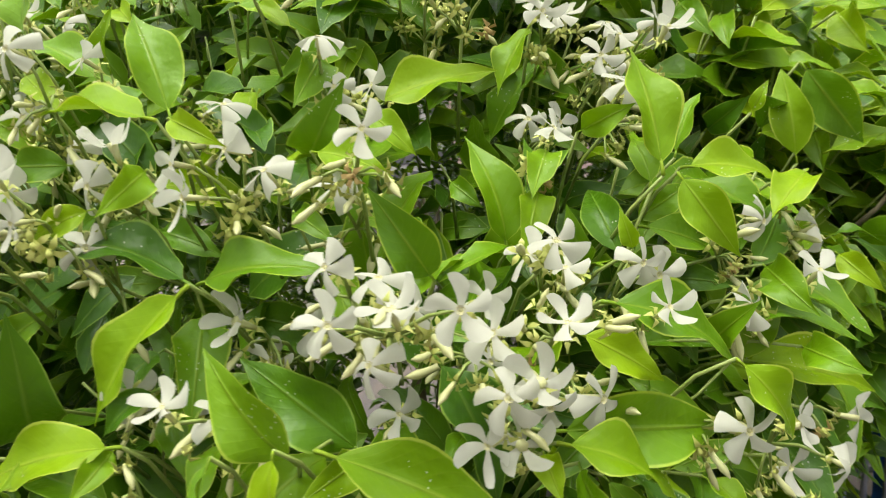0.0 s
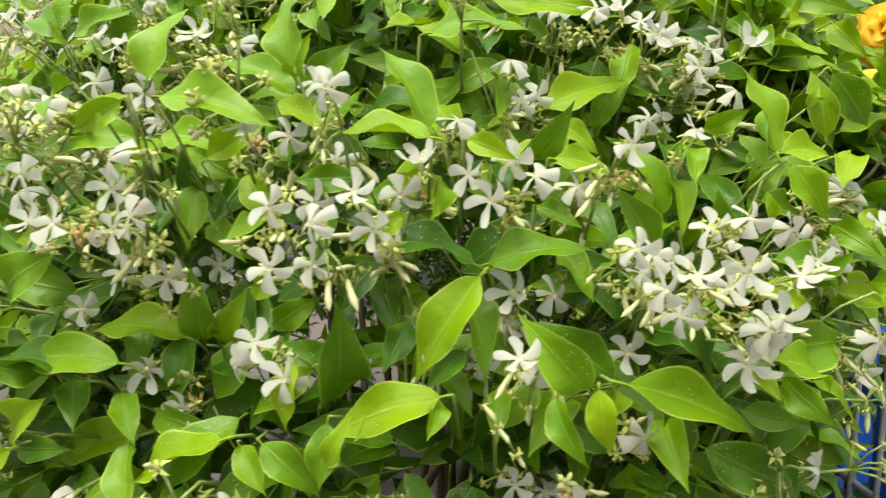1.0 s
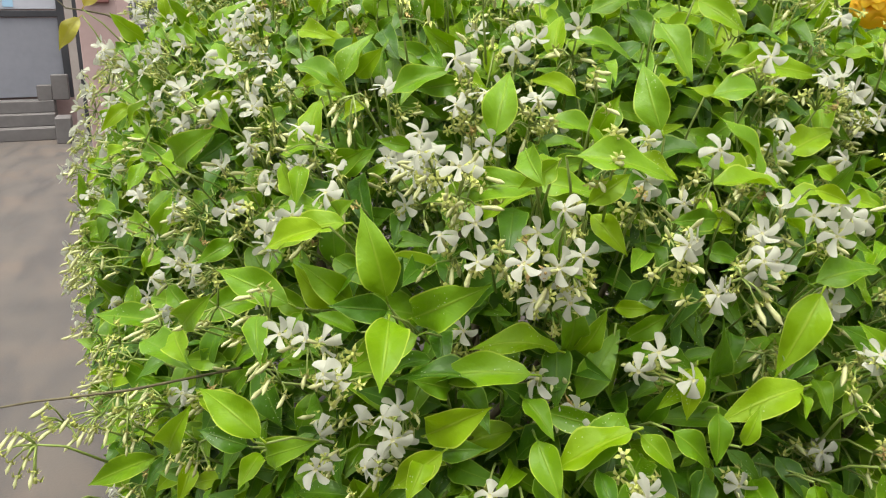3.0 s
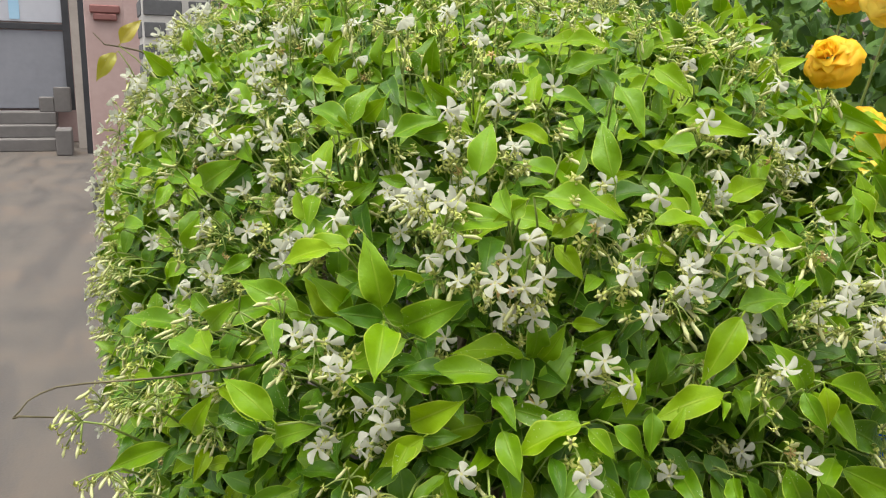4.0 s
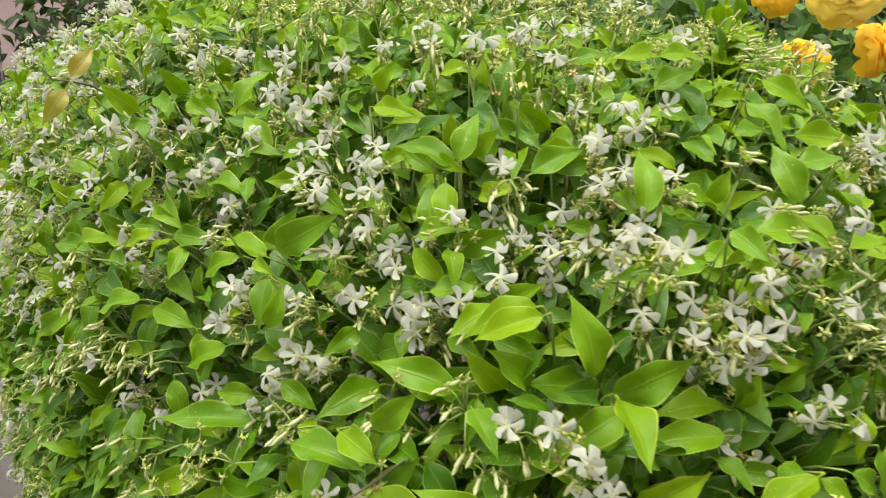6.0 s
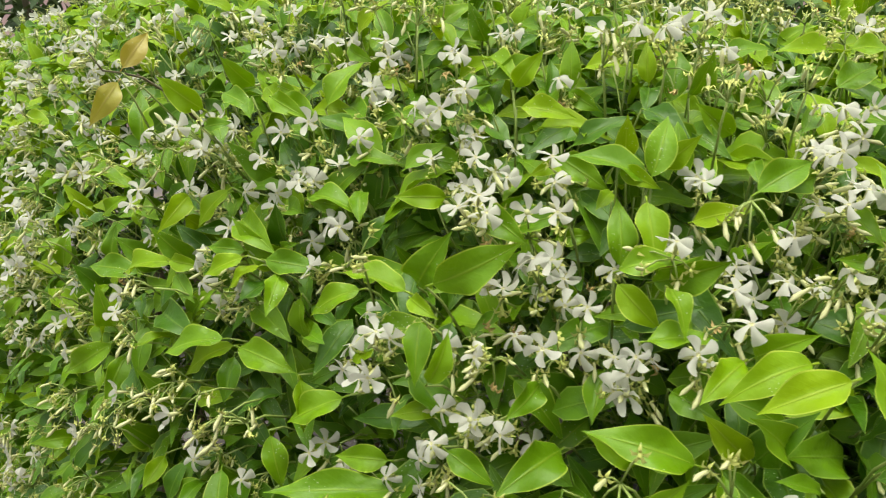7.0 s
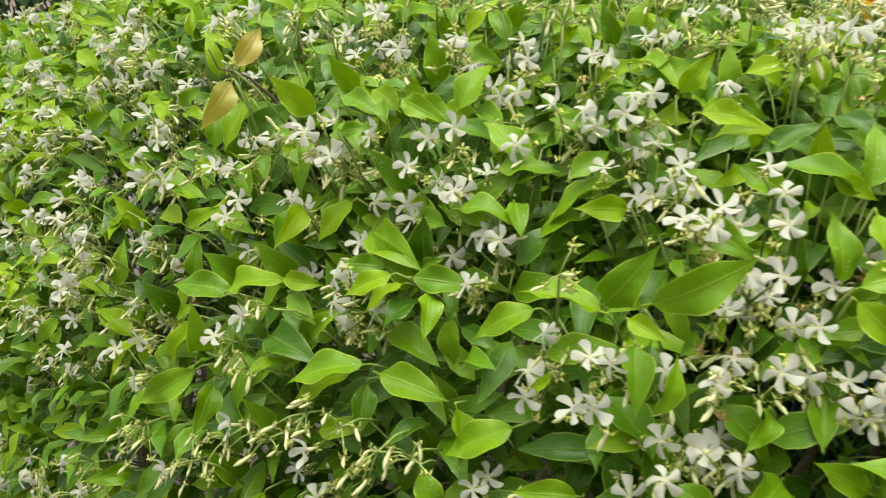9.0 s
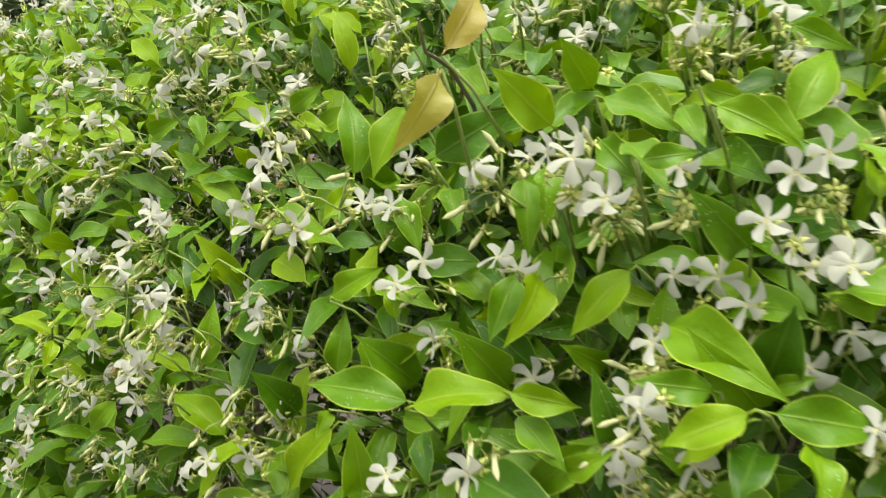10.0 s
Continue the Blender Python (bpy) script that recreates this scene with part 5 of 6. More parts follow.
part("foliage", mesh_of("foliage", joined(leaf_old), [LEAF]), jasmine, "glossy deep green leaves in opposite pairs")["kind"] = "stuff"
part("mid_foliage", mesh_of("mid_foliage", joined(leaf_mid), [MID]), jasmine, "smooth full green leaves in opposite pairs")["kind"] = "stuff"
part("young_foliage", mesh_of("young_foliage", joined(leaf_new), [YOUNG]), jasmine, "bright yellow-green young leaves")["kind"] = "stuff"
part("twig_mass", mesh_of("twig_mass", joined(stalks), [STALK]), jasmine)["kind"] = "stuff"

# Woody stems from the ground up into the foliage.
for k in range(14):
    y = 0.55 + 1.7 * k / 13
    x = -0.08 + 0.05 * y + rng.uniform(-0.14, 0.14)
    pts, p, d = [], Vector((x, y, -0.02)), Vector((rng.uniform(-0.25, 0.25), rng.uniform(-0.3, 0.3), 1)).normalized()
    for j in range(7):
        pts.append(p.copy())
        p = p + d * 0.16
        d = (d + Vector((rng.uniform(-0.2, 0.2), rng.uniform(-0.25, 0.15), 0.1))).normalized()
    part("stem", mesh_of("stem", tube(pts, [0.014 - 0.0016 * j for j in range(7)], 7), [BARK]), jasmine, "brown woody stem")


def spray(p, nrm, flowers, buds, spent, foot=0.05):
    """A loose flower head on a forked stalk: white stars, spindle buds, bare calyces. Returns stalk, flower, bud and calyx pieces."""
    out = (nrm * 0.8 + UP * 0.25 + rand_dir() * 0.35).normalized()
    root, fork = p - out * foot, p
    lines, fl, bd, sp = [tube([root, root.lerp(fork, 0.6) + UP * 0.004, fork], [0.0010, 0.0009, 0.0008], 5)], [], [], []
    hang = (nrm * 0.5 - UP * 0.6 + rand_dir() * 0.45).normalized()
    for kind, count in (("f", flowers), ("b", buds), ("s", spent)):
        for _ in range(count):
            d = (out * 0.7 + rand_dir() * 0.9 - UP * (0.35 if kind == "b" else 0.0)).normalized()
            end = fork + d * rng.uniform(0.010, 0.026)
            if kind == "f":
                face = (nrm * 0.8 + UP * 0.1 + OPEN_SIDE * (0.2 + 0.6 * max(0.0, nrm.z)) + d * 0.7 + rand_dir() * 0.4).normalized()
            else:
                face = (hang + d * 0.22 + rand_dir() * 0.16).normalized()
            lines.append(tube([fork, fork.lerp(end, 0.55) + UP * 0.002, end], [0.0008, 0.0007, 0.0006], 4))
            spin = frame_of(end + face * (0.0095 if kind == "f" else 0.0), face.orthogonal(), face, 1.0)
            spin = spin @ Matrix.Rotation(rng.uniform(0, 6.28), 4, "Z")
            if kind == "f":
                fl.append((int(rng.integers(len(FLOWERS))), spin @ Matrix.Scale(rng.uniform(0.88, 1.08), 4)))
            elif kind == "b":
                bd.append((int(rng.integers(len(BUDS))), spin @ Matrix.Scale(rng.uniform(0.8, 1.1), 4)))
            else:
                sp.append((0, spin))
    return lines, fl, bd, sp


# Flower heads with a place of their own: stalk > flower, bud, calyx.
flower_meshes = [mesh_of("flower", s, FLOWER_MATS) for s in FLOWERS]
bud_meshes = [mesh_of("bud", s, BUD_MATS) for s in BUDS]
spent_meshes = [mesh_of("calyx", SPENT, [CALYX]), mesh_of("calyx", SPENT, [DRY])]
for head in HEADS:
    mid = Vector(np.mean(head, axis=0))
    n = skin_normal([mid])[0]
    nrm = Vector(n / np.linalg.norm(n))
    fork = mid - nrm * 0.022 - UP * 0.004 + rand_dir() * 0.005
    root = fork - nrm * 0.05 - UP * 0.01
    lines = [tube([root, root.lerp(fork, 0.55) + UP * 0.006, fork], [0.0010, 0.0009, 0.0008], 5)]
    pieces = []
    for p in head:
        p = Vector(p)
        face = ((p - fork).normalized() * 0.75 + nrm * 0.6 + UP * 0.1 + OPEN_SIDE * (0.15 + 0.4 * max(0.0, nrm.z)) + rand_dir() * 0.85).normalized()
        spin = frame_of(p, face.orthogonal(), face, 1.0) @ Matrix.Rotation(rng.uniform(0, 6.28), 4, "Z")
        pieces.append(("flower", flower_meshes[int(rng.integers(len(flower_meshes) - (1 if rng.random() < 0.6 else 0)))], spin @ Matrix.Scale(rng.uniform(0.88, 1.06), 4)))
        foot = p - face * 0.0093
        lines.append(tube([fork, fork.lerp(foot, 0.55) + UP * 0.002, foot], [0.0009, 0.0008, 0.0007], 4))
    hang = (nrm * 0.55 - UP * 0.55 + rand_dir() * 0.5).normalized()
    for _ in range(int(rng.integers(3, 9))):
        d = (nrm * 0.45 + rand_dir() * 0.9 - UP * 0.3).normalized()
        foot = fork + d * rng.uniform(0.007, 0.020)
        face = (hang * 0.6 + d * 0.55 + rand_dir() * 0.25).normalized()
        spin = frame_of(foot, face.orthogonal(), face, rng.uniform(0.85, 1.15)) @ Matrix.Rotation(rng.uniform(0, 6.28), 4, "Z")
        if rng.random() < 0.6:
            pieces.append(("bud", bud_meshes[int(rng.integers(len(bud_meshes)))], spin))
        else:
            pieces.append(("calyx", spent_meshes[0 if rng.random() < 0.85 else 1], spin))
        lines.append(tube([fork, fork.lerp(foot, 0.55) + UP * 0.002, foot], [0.0007, 0.0006, 0.0006], 4))
    whole = part("flower_head", mesh_of("flower_head", joined(lines), [STALK]), jasmine)
    for name, me, m in pieces:
        part(name, me, whole, at=m)


far_bits = {"stalk": [], "flower": [], "bud": [], "calyx": []}


def joined_spray(p, nrm, f, b, s):
    lines, fl, bd, sp = spray(p, nrm, f, b, s)
    far_bits["stalk"] += lines
    far_bits["flower"] += [FLOWERS[k].moved(m) for k, m in fl]
    far_bits["bud"] += [BUDS[k].moved(m) for k, m in bd]
    far_bits["calyx"] += [SPENT.moved(m) for k, m in sp]


for p, nrm in on_skin(370, ((-0.8, 1.05, 0.45), (0.6, 2.6, 1.48)), 0.043, 21, -0.02):
    joined_spray(p, nrm, int(rng.integers(1, 4)), int(rng.integers(2, 6)), int(rng.integers(0, 3)))
for p, nrm in on_skin(330, ((-0.8, 0.1, 0.92), (0.12, 1.05, 1.45)), 0.038, 22, -0.012):
    if is_clear((p + nrm * 0.01,)):
        joined_spray(p, nrm, int(rng.random() < 0.2), int(rng.integers(3, 7)), int(rng.integers(0, 3)))
for p, nrm in on_skin(60, ((-0.8, 0.6, 0.45), (-0.3, 1.9, 1.04)), 0.042, 23, -0.012):
    joined_spray(p, nrm, 0, int(rng.integers(3, 7)), 2)
for p in ((-0.551, 0.470, 0.962), (-0.535, 0.508, 0.955), (-0.512, 0.500, 0.962), (-0.495, 0.496, 0.964), (-0.535, 0.455, 0.925), (-0.520, 0.375, 0.945)):
    joined_spray(Vector(p), Vector((-0.8, -0.5, 0.0)), 0, 6, 2)
part("stalk_mass", mesh_of("stalk_mass", joined(far_bits["stalk"]), [STALK]), jasmine)["kind"] = "stuff"
part("blossom_mass", mesh_of("blossom_mass", joined(far_bits["flower"]), FLOWER_MATS), jasmine, "small white pinwheel flowers")["kind"] = "stuff"
part("bud_mass", mesh_of("bud_mass", joined(far_bits["bud"]), BUD_MATS), jasmine, "pale yellow spindle buds")["kind"] = "stuff"
part("calyx_mass", mesh_of("calyx_mass", joined(far_bits["calyx"]), [CALYX]), jasmine)["kind"] = "stuff"

# ---- rose bush beside the jasmine ----
def rose_shape(radius, seed, rows=6, cols=7):
    """A full rose facing z: many petals in rings, the inner ones furled and upright, the outer ones opened, curled back and frilled."""
    local = random.Random(seed)
    petals = []
    rings = ((3, 86, 0.44, 0.02), (5, 78, 0.52, 0.10), (6, 68, 0.60, 0.19), (7, 54, 0.68, 0.27), (8, 36, 0.76, 0.35), (9, 16, 0.82, 0.41), (8, -4, 0.82, 0.44))
    for ring, (count, tilt, size, rad) in enumerate(rings):
        for k in range(count):
            verts, faces = [], []
            ang = 2 * math.pi * (k + 0.5 * ring) / count + local.uniform(-0.22, 0.22)
            tl = radians(tilt + local.uniform(-9, 9))
            s = size * local.uniform(0.86, 1.1)
            ph, amp = local.uniform(0, 6.28), local.uniform(0.03, 0.07) * (0.4 + 0.12 * ring)
            for r in range(rows):
                u = r / (rows - 1)
                w = s * (0.20 + 0.42 * math.sin(math.pi * min(1, 0.12 + 0.70 * u)))
                curl = tl - radians(46) * u * u * (1 if ring > 1 else 0.25)
                for c in range(cols):
                    v = 2 * c / (cols - 1) - 1
                    frill = amp * math.sin(4.2 * v + ph) * u * u
                    out = rad + s * u * math.cos(curl) * 0.72 - 0.22 * v * v * (0.3 + math.sin(max(0.0, tl))) + frill * math.sin(max(0.0, tl))
                    up = s * u * math.sin(curl) * 0.78 + 0.12 * v * v * u + frill - 0.05 * abs(v) ** 3 * u
                    side = v * w * (1 - 0.18 * u * u * abs(v))
                    verts.append((radius * (out * math.cos(ang) - side * math.sin(ang)), radius * (out * math.sin(ang) + side * math.cos(ang)), radius * (up - 0.07 * ring)))
            for r in range(rows - 1):
                for c in range(cols - 1):
                    a = r * cols + c
                    faces.append((a, a + 1, a + cols + 1, a + cols))
            petals.append(Shape(verts, faces))
    return petals


rose_bush = tagged(new("rose_bush"), "green rose bush with large yellow double roses behind the jasmine", "rose bush", kind="thing")
ROSES = (
    (0.306, 0.502, 1.096, 0.056, (-0.75, -0.62, 0.15), 1, ROSE_PALE),
    (0.394, 0.618, 1.168, 0.040, (-0.55, -0.75, 0.45), 2, ROSE),
    (0.360, 0.660, 1.260, 0.040, (-0.85, -0.25, 0.50), 3, ROSE),
    (0.450, 0.641, 1.354, 0.057, (-0.80, -0.50, 0.30), 4, ROSE_PALE),
    (0.572, 0.637, 1.270, 0.046, (0.35, -0.85, 0.10), 5, ROSE),
    (0.532, 0.796, 1.372, 0.040, (-0.60, -0.55, 0.60), 6, ROSE),
)
for x, y, z, r, face, seed, mat in ROSES:
    at = frame_of((x, y, z), Vector(face).orthogonal(), face, 1.0)
    petals = rose_shape(r, seed)
    core = part("rose_flower", mesh_of("rose_flower", joined(petals[:8]), [mat]), rose_bush, "full yellow double rose", at=at)
    for s in petals[8:]:
        part("petal", mesh_of("petal", s, [mat]), core)
    foot = Vector((x, y, z)) - Vector(face).normalized() * r * 0.5
    root = Vector((0.62 + 0.25 * (x - 0.5), 1.05 + 0.2 * (y - 0.7), -0.02))
    line = [root, root.lerp(foot, 0.35) + Vector((0.05, 0.06, 0.10)), root.lerp(foot, 0.7) + Vector((0.05, 0.05, 0.08)), foot]
    part("cane", mesh_of("cane", tube(line, [0.005, 0.004, 0.0028, 0.0018], 6), [STALK]), rose_bush)
for x, y, z, r, mat in ((0.93, 1.02, 1.345, 0.018, ORANGE), (0.90, 1.08, 1.37, 0.014, ORANGE), (1.02, 1.0, 1.25, 0.016, ROSE_PALE)):
    part("rose_bud", mesh_of("rose_bud", joined(rose_shape(r, 9)[:14]), [mat]), rose_bush, at=frame_of((x, y, z), (1, 0, 0), (-0.5, -0.6, 0.5), 1.0))
rose_leaves = []
r_rose = np.random.default_rng(5)
for _ in range(3000):
    u = r_rose.random(3)
    p = Vector((0.40 + 1.15 * u[0], 0.62 + 1.7 * u[1], 0.35 + 1.15 * u[2] ** 0.8))
    if p.x < 0.50 and p.y < 0.80 and p.z < 1.10 or (p.x - 0.50) + 0.8 * (p.y - 0.75) < 0.02 + 0.55 * max(0, p.z - 1.12):
        continue
    axis = Vector(r_rose.normal(size=3) * 0.6 + np.array((-0.25, -0.35, -0.25)))
    face = Vector(r_rose.normal(size=3) * 0.35 + np.array((-0.25, -0.3, 0.8)))
    for k in range(int(r_rose.integers(2, 5))):
        q = p + axis.normalized() * 0.028 * k + Vector(r_rose.normal(size=3) * 0.012)
        turn = axis.normalized() + Vector(r_rose.normal(size=3) * 0.6)
        rose_leaves.append(ROSE_LEAVES[k % 2].moved(frame_of(q, turn, face + Vector(r_rose.normal(size=3) * 0.2), r_rose.uniform(0.036, 0.062))))
part("rose_foliage", mesh_of("rose_foliage", joined(rose_leaves), [ROSE_LEAF]), rose_bush, "matt blue-green rose leaves")["kind"] = "stuff"

# ---- wire cart with a blue crate ----
cart = tagged(new("wire_cart"), "grey galvanised wire mesh cart standing beside the hedge", "cart", kind="thing")
X0, X1, YA, YB, ZA, ZB = 0.44, 0.92, 0.22, 1.00, 0.30, 0.97


def wire(a, b, r, name="wire"):
    return part(name, mesh_of(name, tube([a, b], r, 7), [STEEL]), cart)


for z in (ZA, 0.47, 0.64, 0.66, 0.81, 0.83, ZB):
    r = 0.0065 if z in (ZA, ZB) else 0.0042
    for a, b in (((X0, YA, z), (X0, YB, z)), ((X0, YA, z), (X1, YA, z)), ((X1, YA, z), (X1, YB, z)), ((X0, YB, z), (X1, YB, z))):
        wire(a, b, r, "rail")
for k in range(20):
    y = YA + (YB - YA) * k / 19
    wire((X0 - 0.003, y, ZA), (X0 - 0.003, y, ZB), 0.0034)
for k in range(1, 12):
    x = X0 + (X1 - X0) * k / 12
    wire((x, YA - 0.003, ZA), (x, YA - 0.003, ZB), 0.0034)
for x in (X0, X1):
    for y in (YA, YB):
        wire((x, y, 0.07), (x, y, ZB + 0.01), 0.009, "post")
        ring = [(x + 0.0, y + 0.055 * math.cos(a), 0.062 + 0.055 * math.sin(a)) for a in np.linspace(0, 2 * math.pi, 17)]
        wheel = part("wheel", mesh_of("wheel", tube(ring, 0.009, 6), [DARK_METAL]), cart)
        part("hub", mesh_of("hub", tube([(x - 0.012, y, 0.062), (x + 0.012, y, 0.062)], 0.018, 10), [STEEL]), wheel)
floor_bars = [tube([(X0, YA + (YB - YA) * k / 9, ZA), (X1, YA + (YB - YA) * k / 9, ZA)], 0.003, 5) for k in range(10)]
part("base_grid", mesh_of("base_grid", joined(floor_bars), [STEEL]), cart)
hoop = [(X0 + 0.02, 0.66 + 0.05 * math.cos(a), ZB + 0.035 + 0.05 * math.sin(a)) for a in np.linspace(0, 2 * math.pi, 19)]
part("ring_handle", mesh_of("ring_handle", tube(hoop, 0.006, 7), [STEEL]), cart)

crate = tagged(new("plastic_crate"), "bright blue plastic crate standing inside the wire cart", "crate", kind="thing")
crate.location = ((X0 + X1) / 2, 0.55, ZA + 0.004)
part("bottom", bm_mesh("bottom", block(0.388, 0.596, 0.010, 0.002, (0, 0, 0.002)), [BLUE]), crate)
for x in (-0.20, 0.20):
    for z, h in ((0.012, 0.05), (0.26, 0.022), (0.44, 0.026)):
        part("band", bm_mesh("band", block(0.014, 0.62, h, 0.003, (x, 0, z)), [BLUE]), crate)
    for n in range(8):
        part("slat", bm_mesh("slat", block(0.010, 0.030, 0.40, 0.002, (x, -0.2835 + 0.081 * n, 0.05)), [BLUE]), crate)
for y in (-0.304, 0.304):
    for z, h in ((0.012, 0.05), (0.26, 0.022), (0.44, 0.026)):
        part("band", bm_mesh("band", block(0.384, 0.012, h, 0.003, (0, y, z)), [BLUE]), crate)
    for n in range(5):
        part("slat", bm_mesh("slat", block(0.030, 0.009, 0.40, 0.002, (-0.155 + 0.0775 * n, y, 0.05)), [BLUE]), crate)

# ---- dry tendril ----
tendril = tagged(new("dry_tendril", mesh_of("dry_tendril", joined([tube([(-0.420, 0.480, 0.988), (-0.493, 0.437, 1.002), (-0.526, 0.438, 1.003), (-0.546, 0.438, 1.004), (-0.564, 0.437, 1.004), (-0.575, 0.436, 1.001), (-0.583, 0.435, 0.997), (-0.588, 0.434, 0.991), (-0.593, 0.434, 0.986)], [0.0010, 0.0009, 0.0008, 0.0008, 0.0007, 0.0007, 0.0006, 0.0006, 0.0006], 5), tube([(-0.593, 0.434, 0.986), (-0.589, 0.434, 0.987), (-0.567, 0.436, 0.982)], [0.0009, 0.0009, 0.0006], 5)]), [BARK])), "thin dry brown tendril reaching out over the paving", "twig", kind="thing")

twig = tagged(new("dry_twig", mesh_of("dry_twig", tube([(0.225, 0.452, 1.045), (0.237, 0.442, 1.061), (0.245, 0.437, 1.076), (0.248, 0.435, 1.090), (0.251, 0.434, 1.103)], [0.0016, 0.0014, 0.0012, 0.0009, 0.0006], 5), [BARK])), "thin dry brown twig standing before a rose", "twig", kind="thing")

tagged(new("bare_twig", mesh_of("bare_twig", tube([(-0.400, 0.985, 1.190), (-0.440, 0.965, 1.225), (-0.475, 0.948, 1.243), (-0.497, 0.936, 1.247), (-0.515, 0.925, 1.249), (-0.527, 0.917, 1.262)], [0.0016, 0.0014, 0.0012, 0.0010, 0.0008, 0.0005], 5), [BARK])), "thin brown twig end with russet leaves above the hedge", "twig", kind="thing")

# ---- pier, gate pillar, steps and gate ----
pier = tagged(new("wall_pier", bm_mesh("wall_pier", block(0.350, 0.350, 2.5, 0.004, (0, 0, 0)), [MORTAR])), "square pier of dark grey bricks with white joints", "pier", kind="structure")
pier.location = (-0.13, 4.62, 0)
full, half = bm_mesh("brick", block(0.190, 0.012, 0.076, 0.003, (0, 0, 0)), [BRICK]), bm_mesh("brick", block(0.105, 0.012, 0.076, 0.003, (0, 0, 0)), [BRICK])
for face in range(4):
    turn = Matrix.Rotation(face * math.pi / 2, 4, "Z")
    for row in range(22):
        z = 0.02 + row * 0.112
        a = ((full, -0.070), (half, 0.112)) if row % 2 else ((half, -0.112), (full, 0.070))
        for me, x in a:
            part("brick", me, pier, at=turn @ pose(x, -0.1765, z))

pillar = tagged(new("gate_pillar", bm_mesh("gate_pillar", block(0.30, 0.34, 2.9, 0.006, (0, 0, 0)), [PINK])), "faded pink rendered gate pillar with dull red mouldings", "pillar", kind="structure")
pillar.location = (-0.46, 7.4, 0)
for z, w, h in ((0.0, 0.06, 0.25), (2.7, 0.08, 0.12)):
    part("moulding", bm_mesh("moulding", block(0.30 + w, 0.34 + w, h, 0.008, (0, 0, z)), [RED_BAND if z else STEP_STONE]), pillar)
for z, w, h in ((1.565, 0.18, 0.055), (1.622, 0.23, 0.065)):
    part("bracket", bm_mesh("bracket", block(w, 0.42, h, 0.010, (0.008, 0, z)), [RED_BAND]), pillar)

# South wall is added out of view to hold back low, frontal sky light.
closing = tagged(new("added_wall_south", bm_mesh("added_wall_south", block(16.0, 0.25, 3.6, 0.01, (0, -7.2, 0)), [PINK])), "added pink rendered wall, out of view, blocking low sky light", "wall", kind="structure")
closing = tagged(new("wall_east", bm_mesh("wall_east", block(0.25, 18.0, 3.0, 0.01, (7.2, 5.4, 0)), [PINK])), "faded pink rendered garden wall", "wall", kind="structure")
steps = tagged(new("door_steps"), "three grey cement steps with a side block", "steps", kind="structure")
for k in range(3):
    part("tread", bm_mesh("tread", block(3.2, 1.2 - 0.3 * k, 0.17, 0.01, (-2.75, 13.15 + 0.15 * k, 0.17 * k)), [STEP_STONE]), steps)
part("side_block", bm_mesh("side_block", block(0.20, 0.62, 0.34, 0.012, (-1.02, 12.22, 0)), [STEP_STONE]), steps)

for x, w, h in ((-1.265, 0.198, 0.215), (-1.0525, 0.225, 0.358)):
    part("cement_block", bm_mesh("cement_block", block(w, 0.3, h, 0.01, (x, 13.33, 0.5105)), [STEP_STONE]), steps)
column = tagged(new("gate_column", bm_mesh("gate_column", block(0.115, 0.115, 3.2, 0.008, (-0.806, 12.96, 0)), [BEIGE])), "narrow beige rendered gate column", "column", kind="structure")

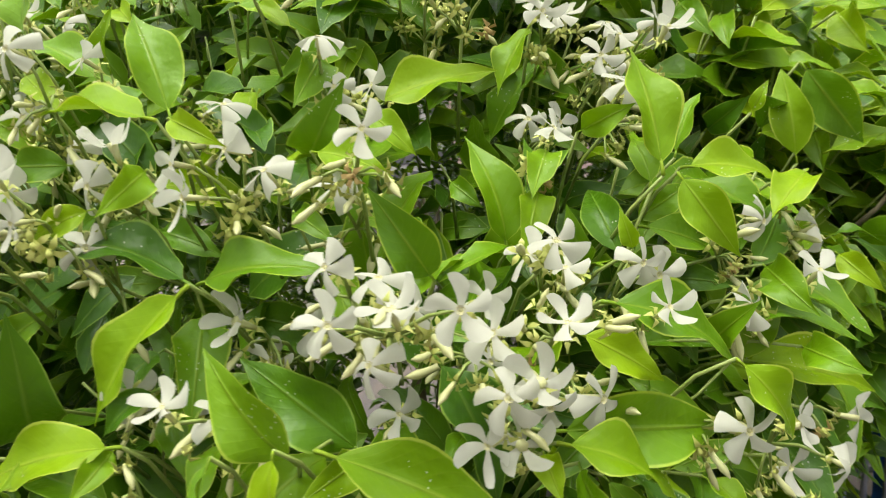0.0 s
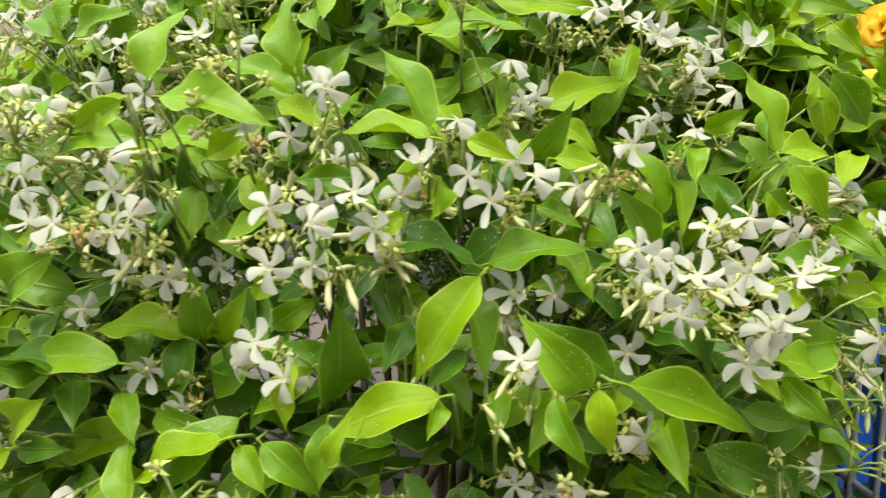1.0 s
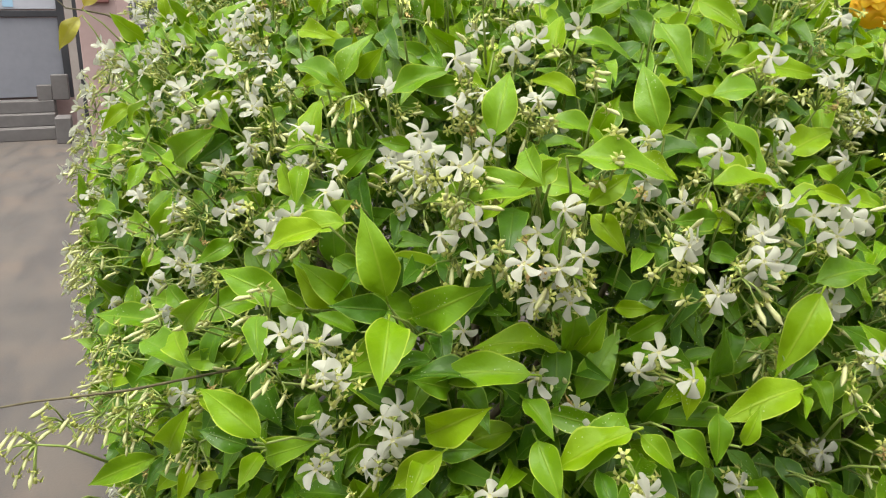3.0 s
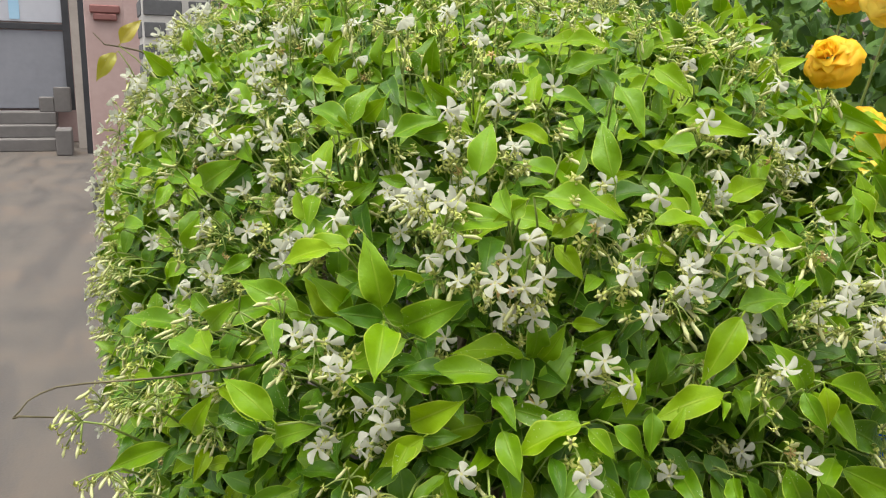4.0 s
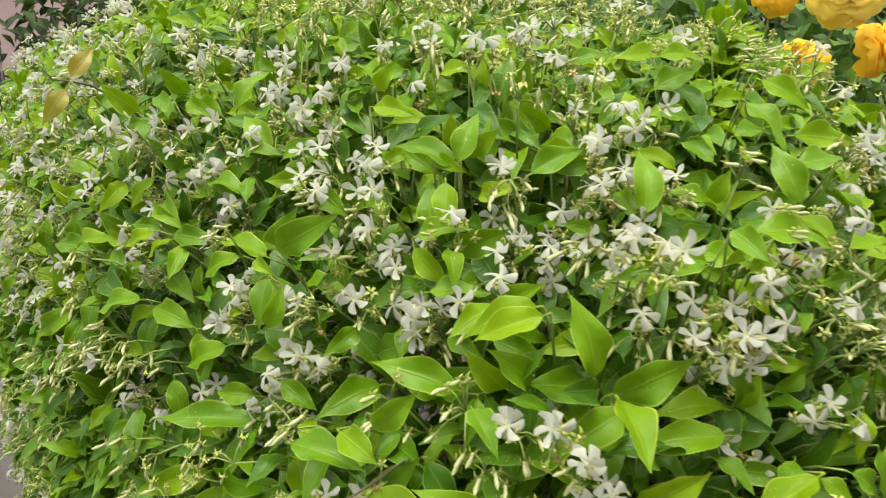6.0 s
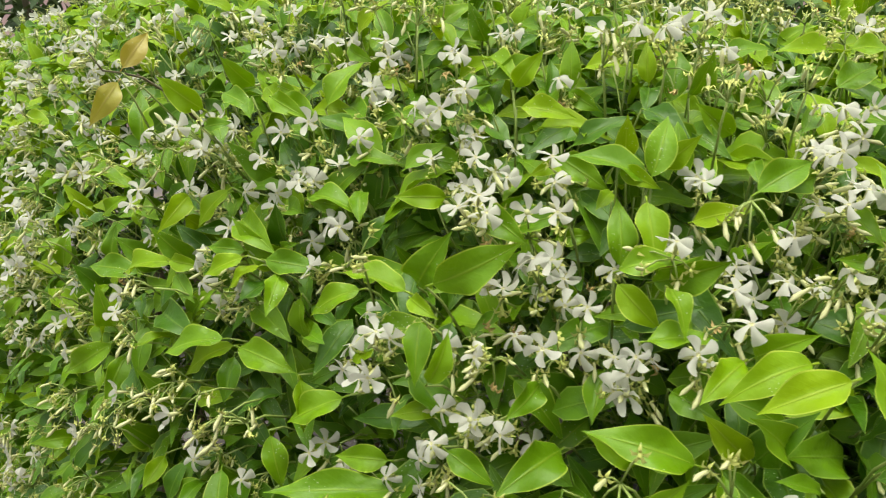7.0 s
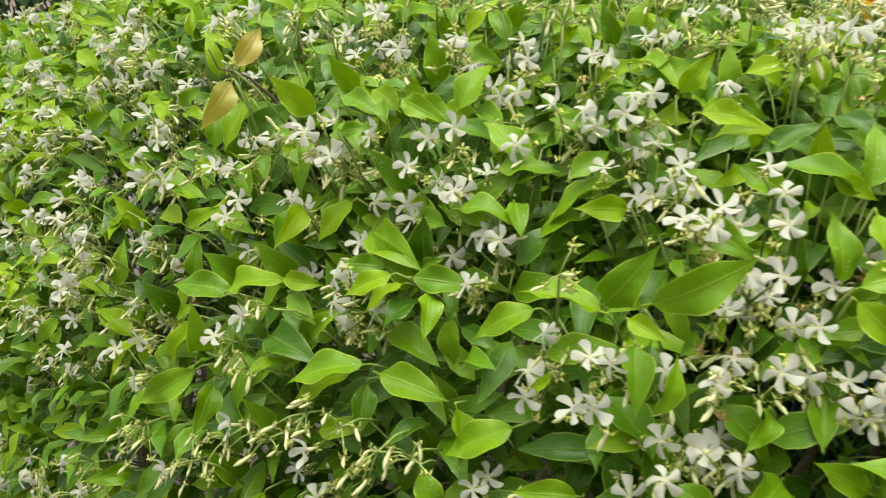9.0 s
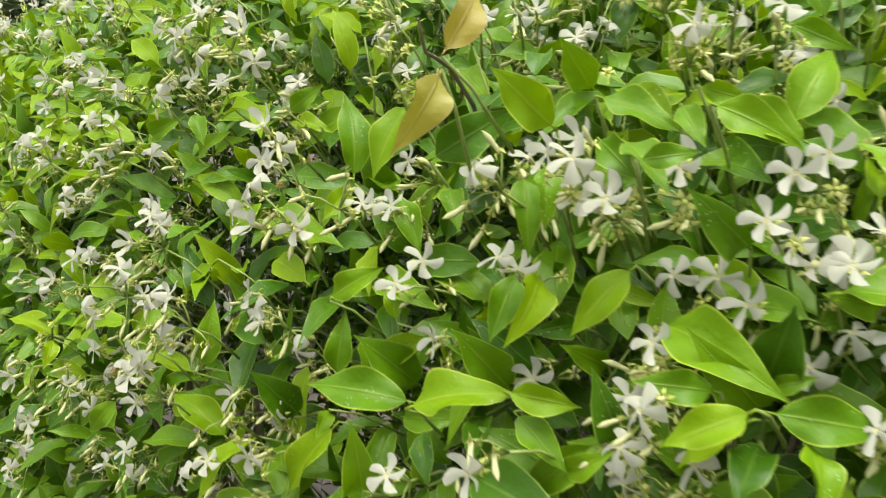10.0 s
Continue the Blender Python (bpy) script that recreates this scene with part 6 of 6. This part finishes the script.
wall = tagged(new("wall_north", bm_mesh("wall_north", block(14.0, 0.25, 4.2, 0.01, (-1.5, 14.2, 0)), [PINK])), "faded pink rendered building wall", "wall", kind="structure")
gate = tagged(new("metal_gate"), "grey sheet metal gate in a dark steel frame", "gate", kind="thing")
gate.location = (-1.995, 13.78, 0.515)
for name, size, at, mat in (("sheet", (2.0, 0.03, 1.15), (0, 0, 0.02), PANEL), ("upper_sheet", (2.0, 0.03, 1.26), (0, 0, 1.29), PALE_PANEL), ("mid_rail", (2.05, 0.06, 0.09), (0, -0.02, 1.18), DARK_METAL), ("post", (0.10, 0.10, 2.6), (1.05, -0.02, 0), DARK_METAL), ("post", (0.10, 0.10, 2.6), (-1.05, -0.02, 0), DARK_METAL), ("top_rail", (2.2, 0.08, 0.10), (0, -0.02, 2.6), DARK_METAL), ("blue_panel", (0.14, 0.012, 1.05), (0.366, -0.0225, 1.32), SKY_PANEL), ("lock", (0.16, 0.05, 0.09), (-0.05, -0.035, 0.88), DARK_METAL)):
    part(name, bm_mesh(name, block(*size, 0.004, at), [mat]), gate)
post = tagged(new("steel_post", bm_mesh("steel_post", block(0.085, 0.085, 3.0, 0.006, (-0.70, 12.2, 0)), [DARK_METAL])), "dark painted steel gate post", "post", kind="thing")

# ---- shrubs and trees behind ----
def shrub(x0, x1, y0, y1, height, count, seed, label, size=0.10):
    r = np.random.default_rng(seed)
    bits = []
    whole = tagged(new("shrub"), label, "shrub", "shrubs behind the hedge", kind="thing")
    for _ in range(count):
        u = r.random(3)
        p = Vector((x0 + (x1 - x0) * u[0], y0 + (y1 - y0) * u[1] ** 1.5, 0.05 + (height - 0.05) * u[2] * (0.8 + 0.2 * math.sin(7 * u[0] + seed))))
        for k in range(4):
            bits.append(INNER_LEAVES[k % 3].moved(frame_of(p + Vector(r.normal(size=3) * 0.05), Vector(r.normal(size=3) * 0.6 + np.array((0, -0.3, -0.5))), Vector(r.normal(size=3) * 0.4 + np.array((0, -0.5, 0.7))), size * r.uniform(0.7, 1.3))))
    part("foliage", mesh_of("foliage", joined(bits), [FAR_LEAF]), whole)["kind"] = "stuff"
    for k in range(max(3, int((x1 - x0) * 2.5))):
        x = x0 + (x1 - x0) * (k + 0.5) / max(3, int((x1 - x0) * 2.5))
        line = [(x, (y0 + y1) / 2, -0.02), (x + r.normal() * 0.08, (y0 + y1) / 2, height * 0.5), (x + r.normal() * 0.15, (y0 + y1) / 2, height * 0.9)]
        part("trunk", mesh_of("trunk", tube(line, [0.035, 0.025, 0.012], 7), [BARK]), whole)


shrub(0.08, 2.6, 3.6, 4.6, 2.9, 2300, 31, "dark evergreen shrub with narrow leaves")
shrub(2.3, 5.2, 2.6, 4.2, 2.5, 1900, 32, "dark evergreen shrub with narrow leaves")
shrub(2.6, 4.6, 0.2, 2.7, 2.3, 1700, 33, "dark green leafy shrub behind the roses", 0.12)
shrub(1.4, 2.7, 1.2, 2.6, 1.25, 900, 34, "mid green low shrub behind the rose bush", 0.08)
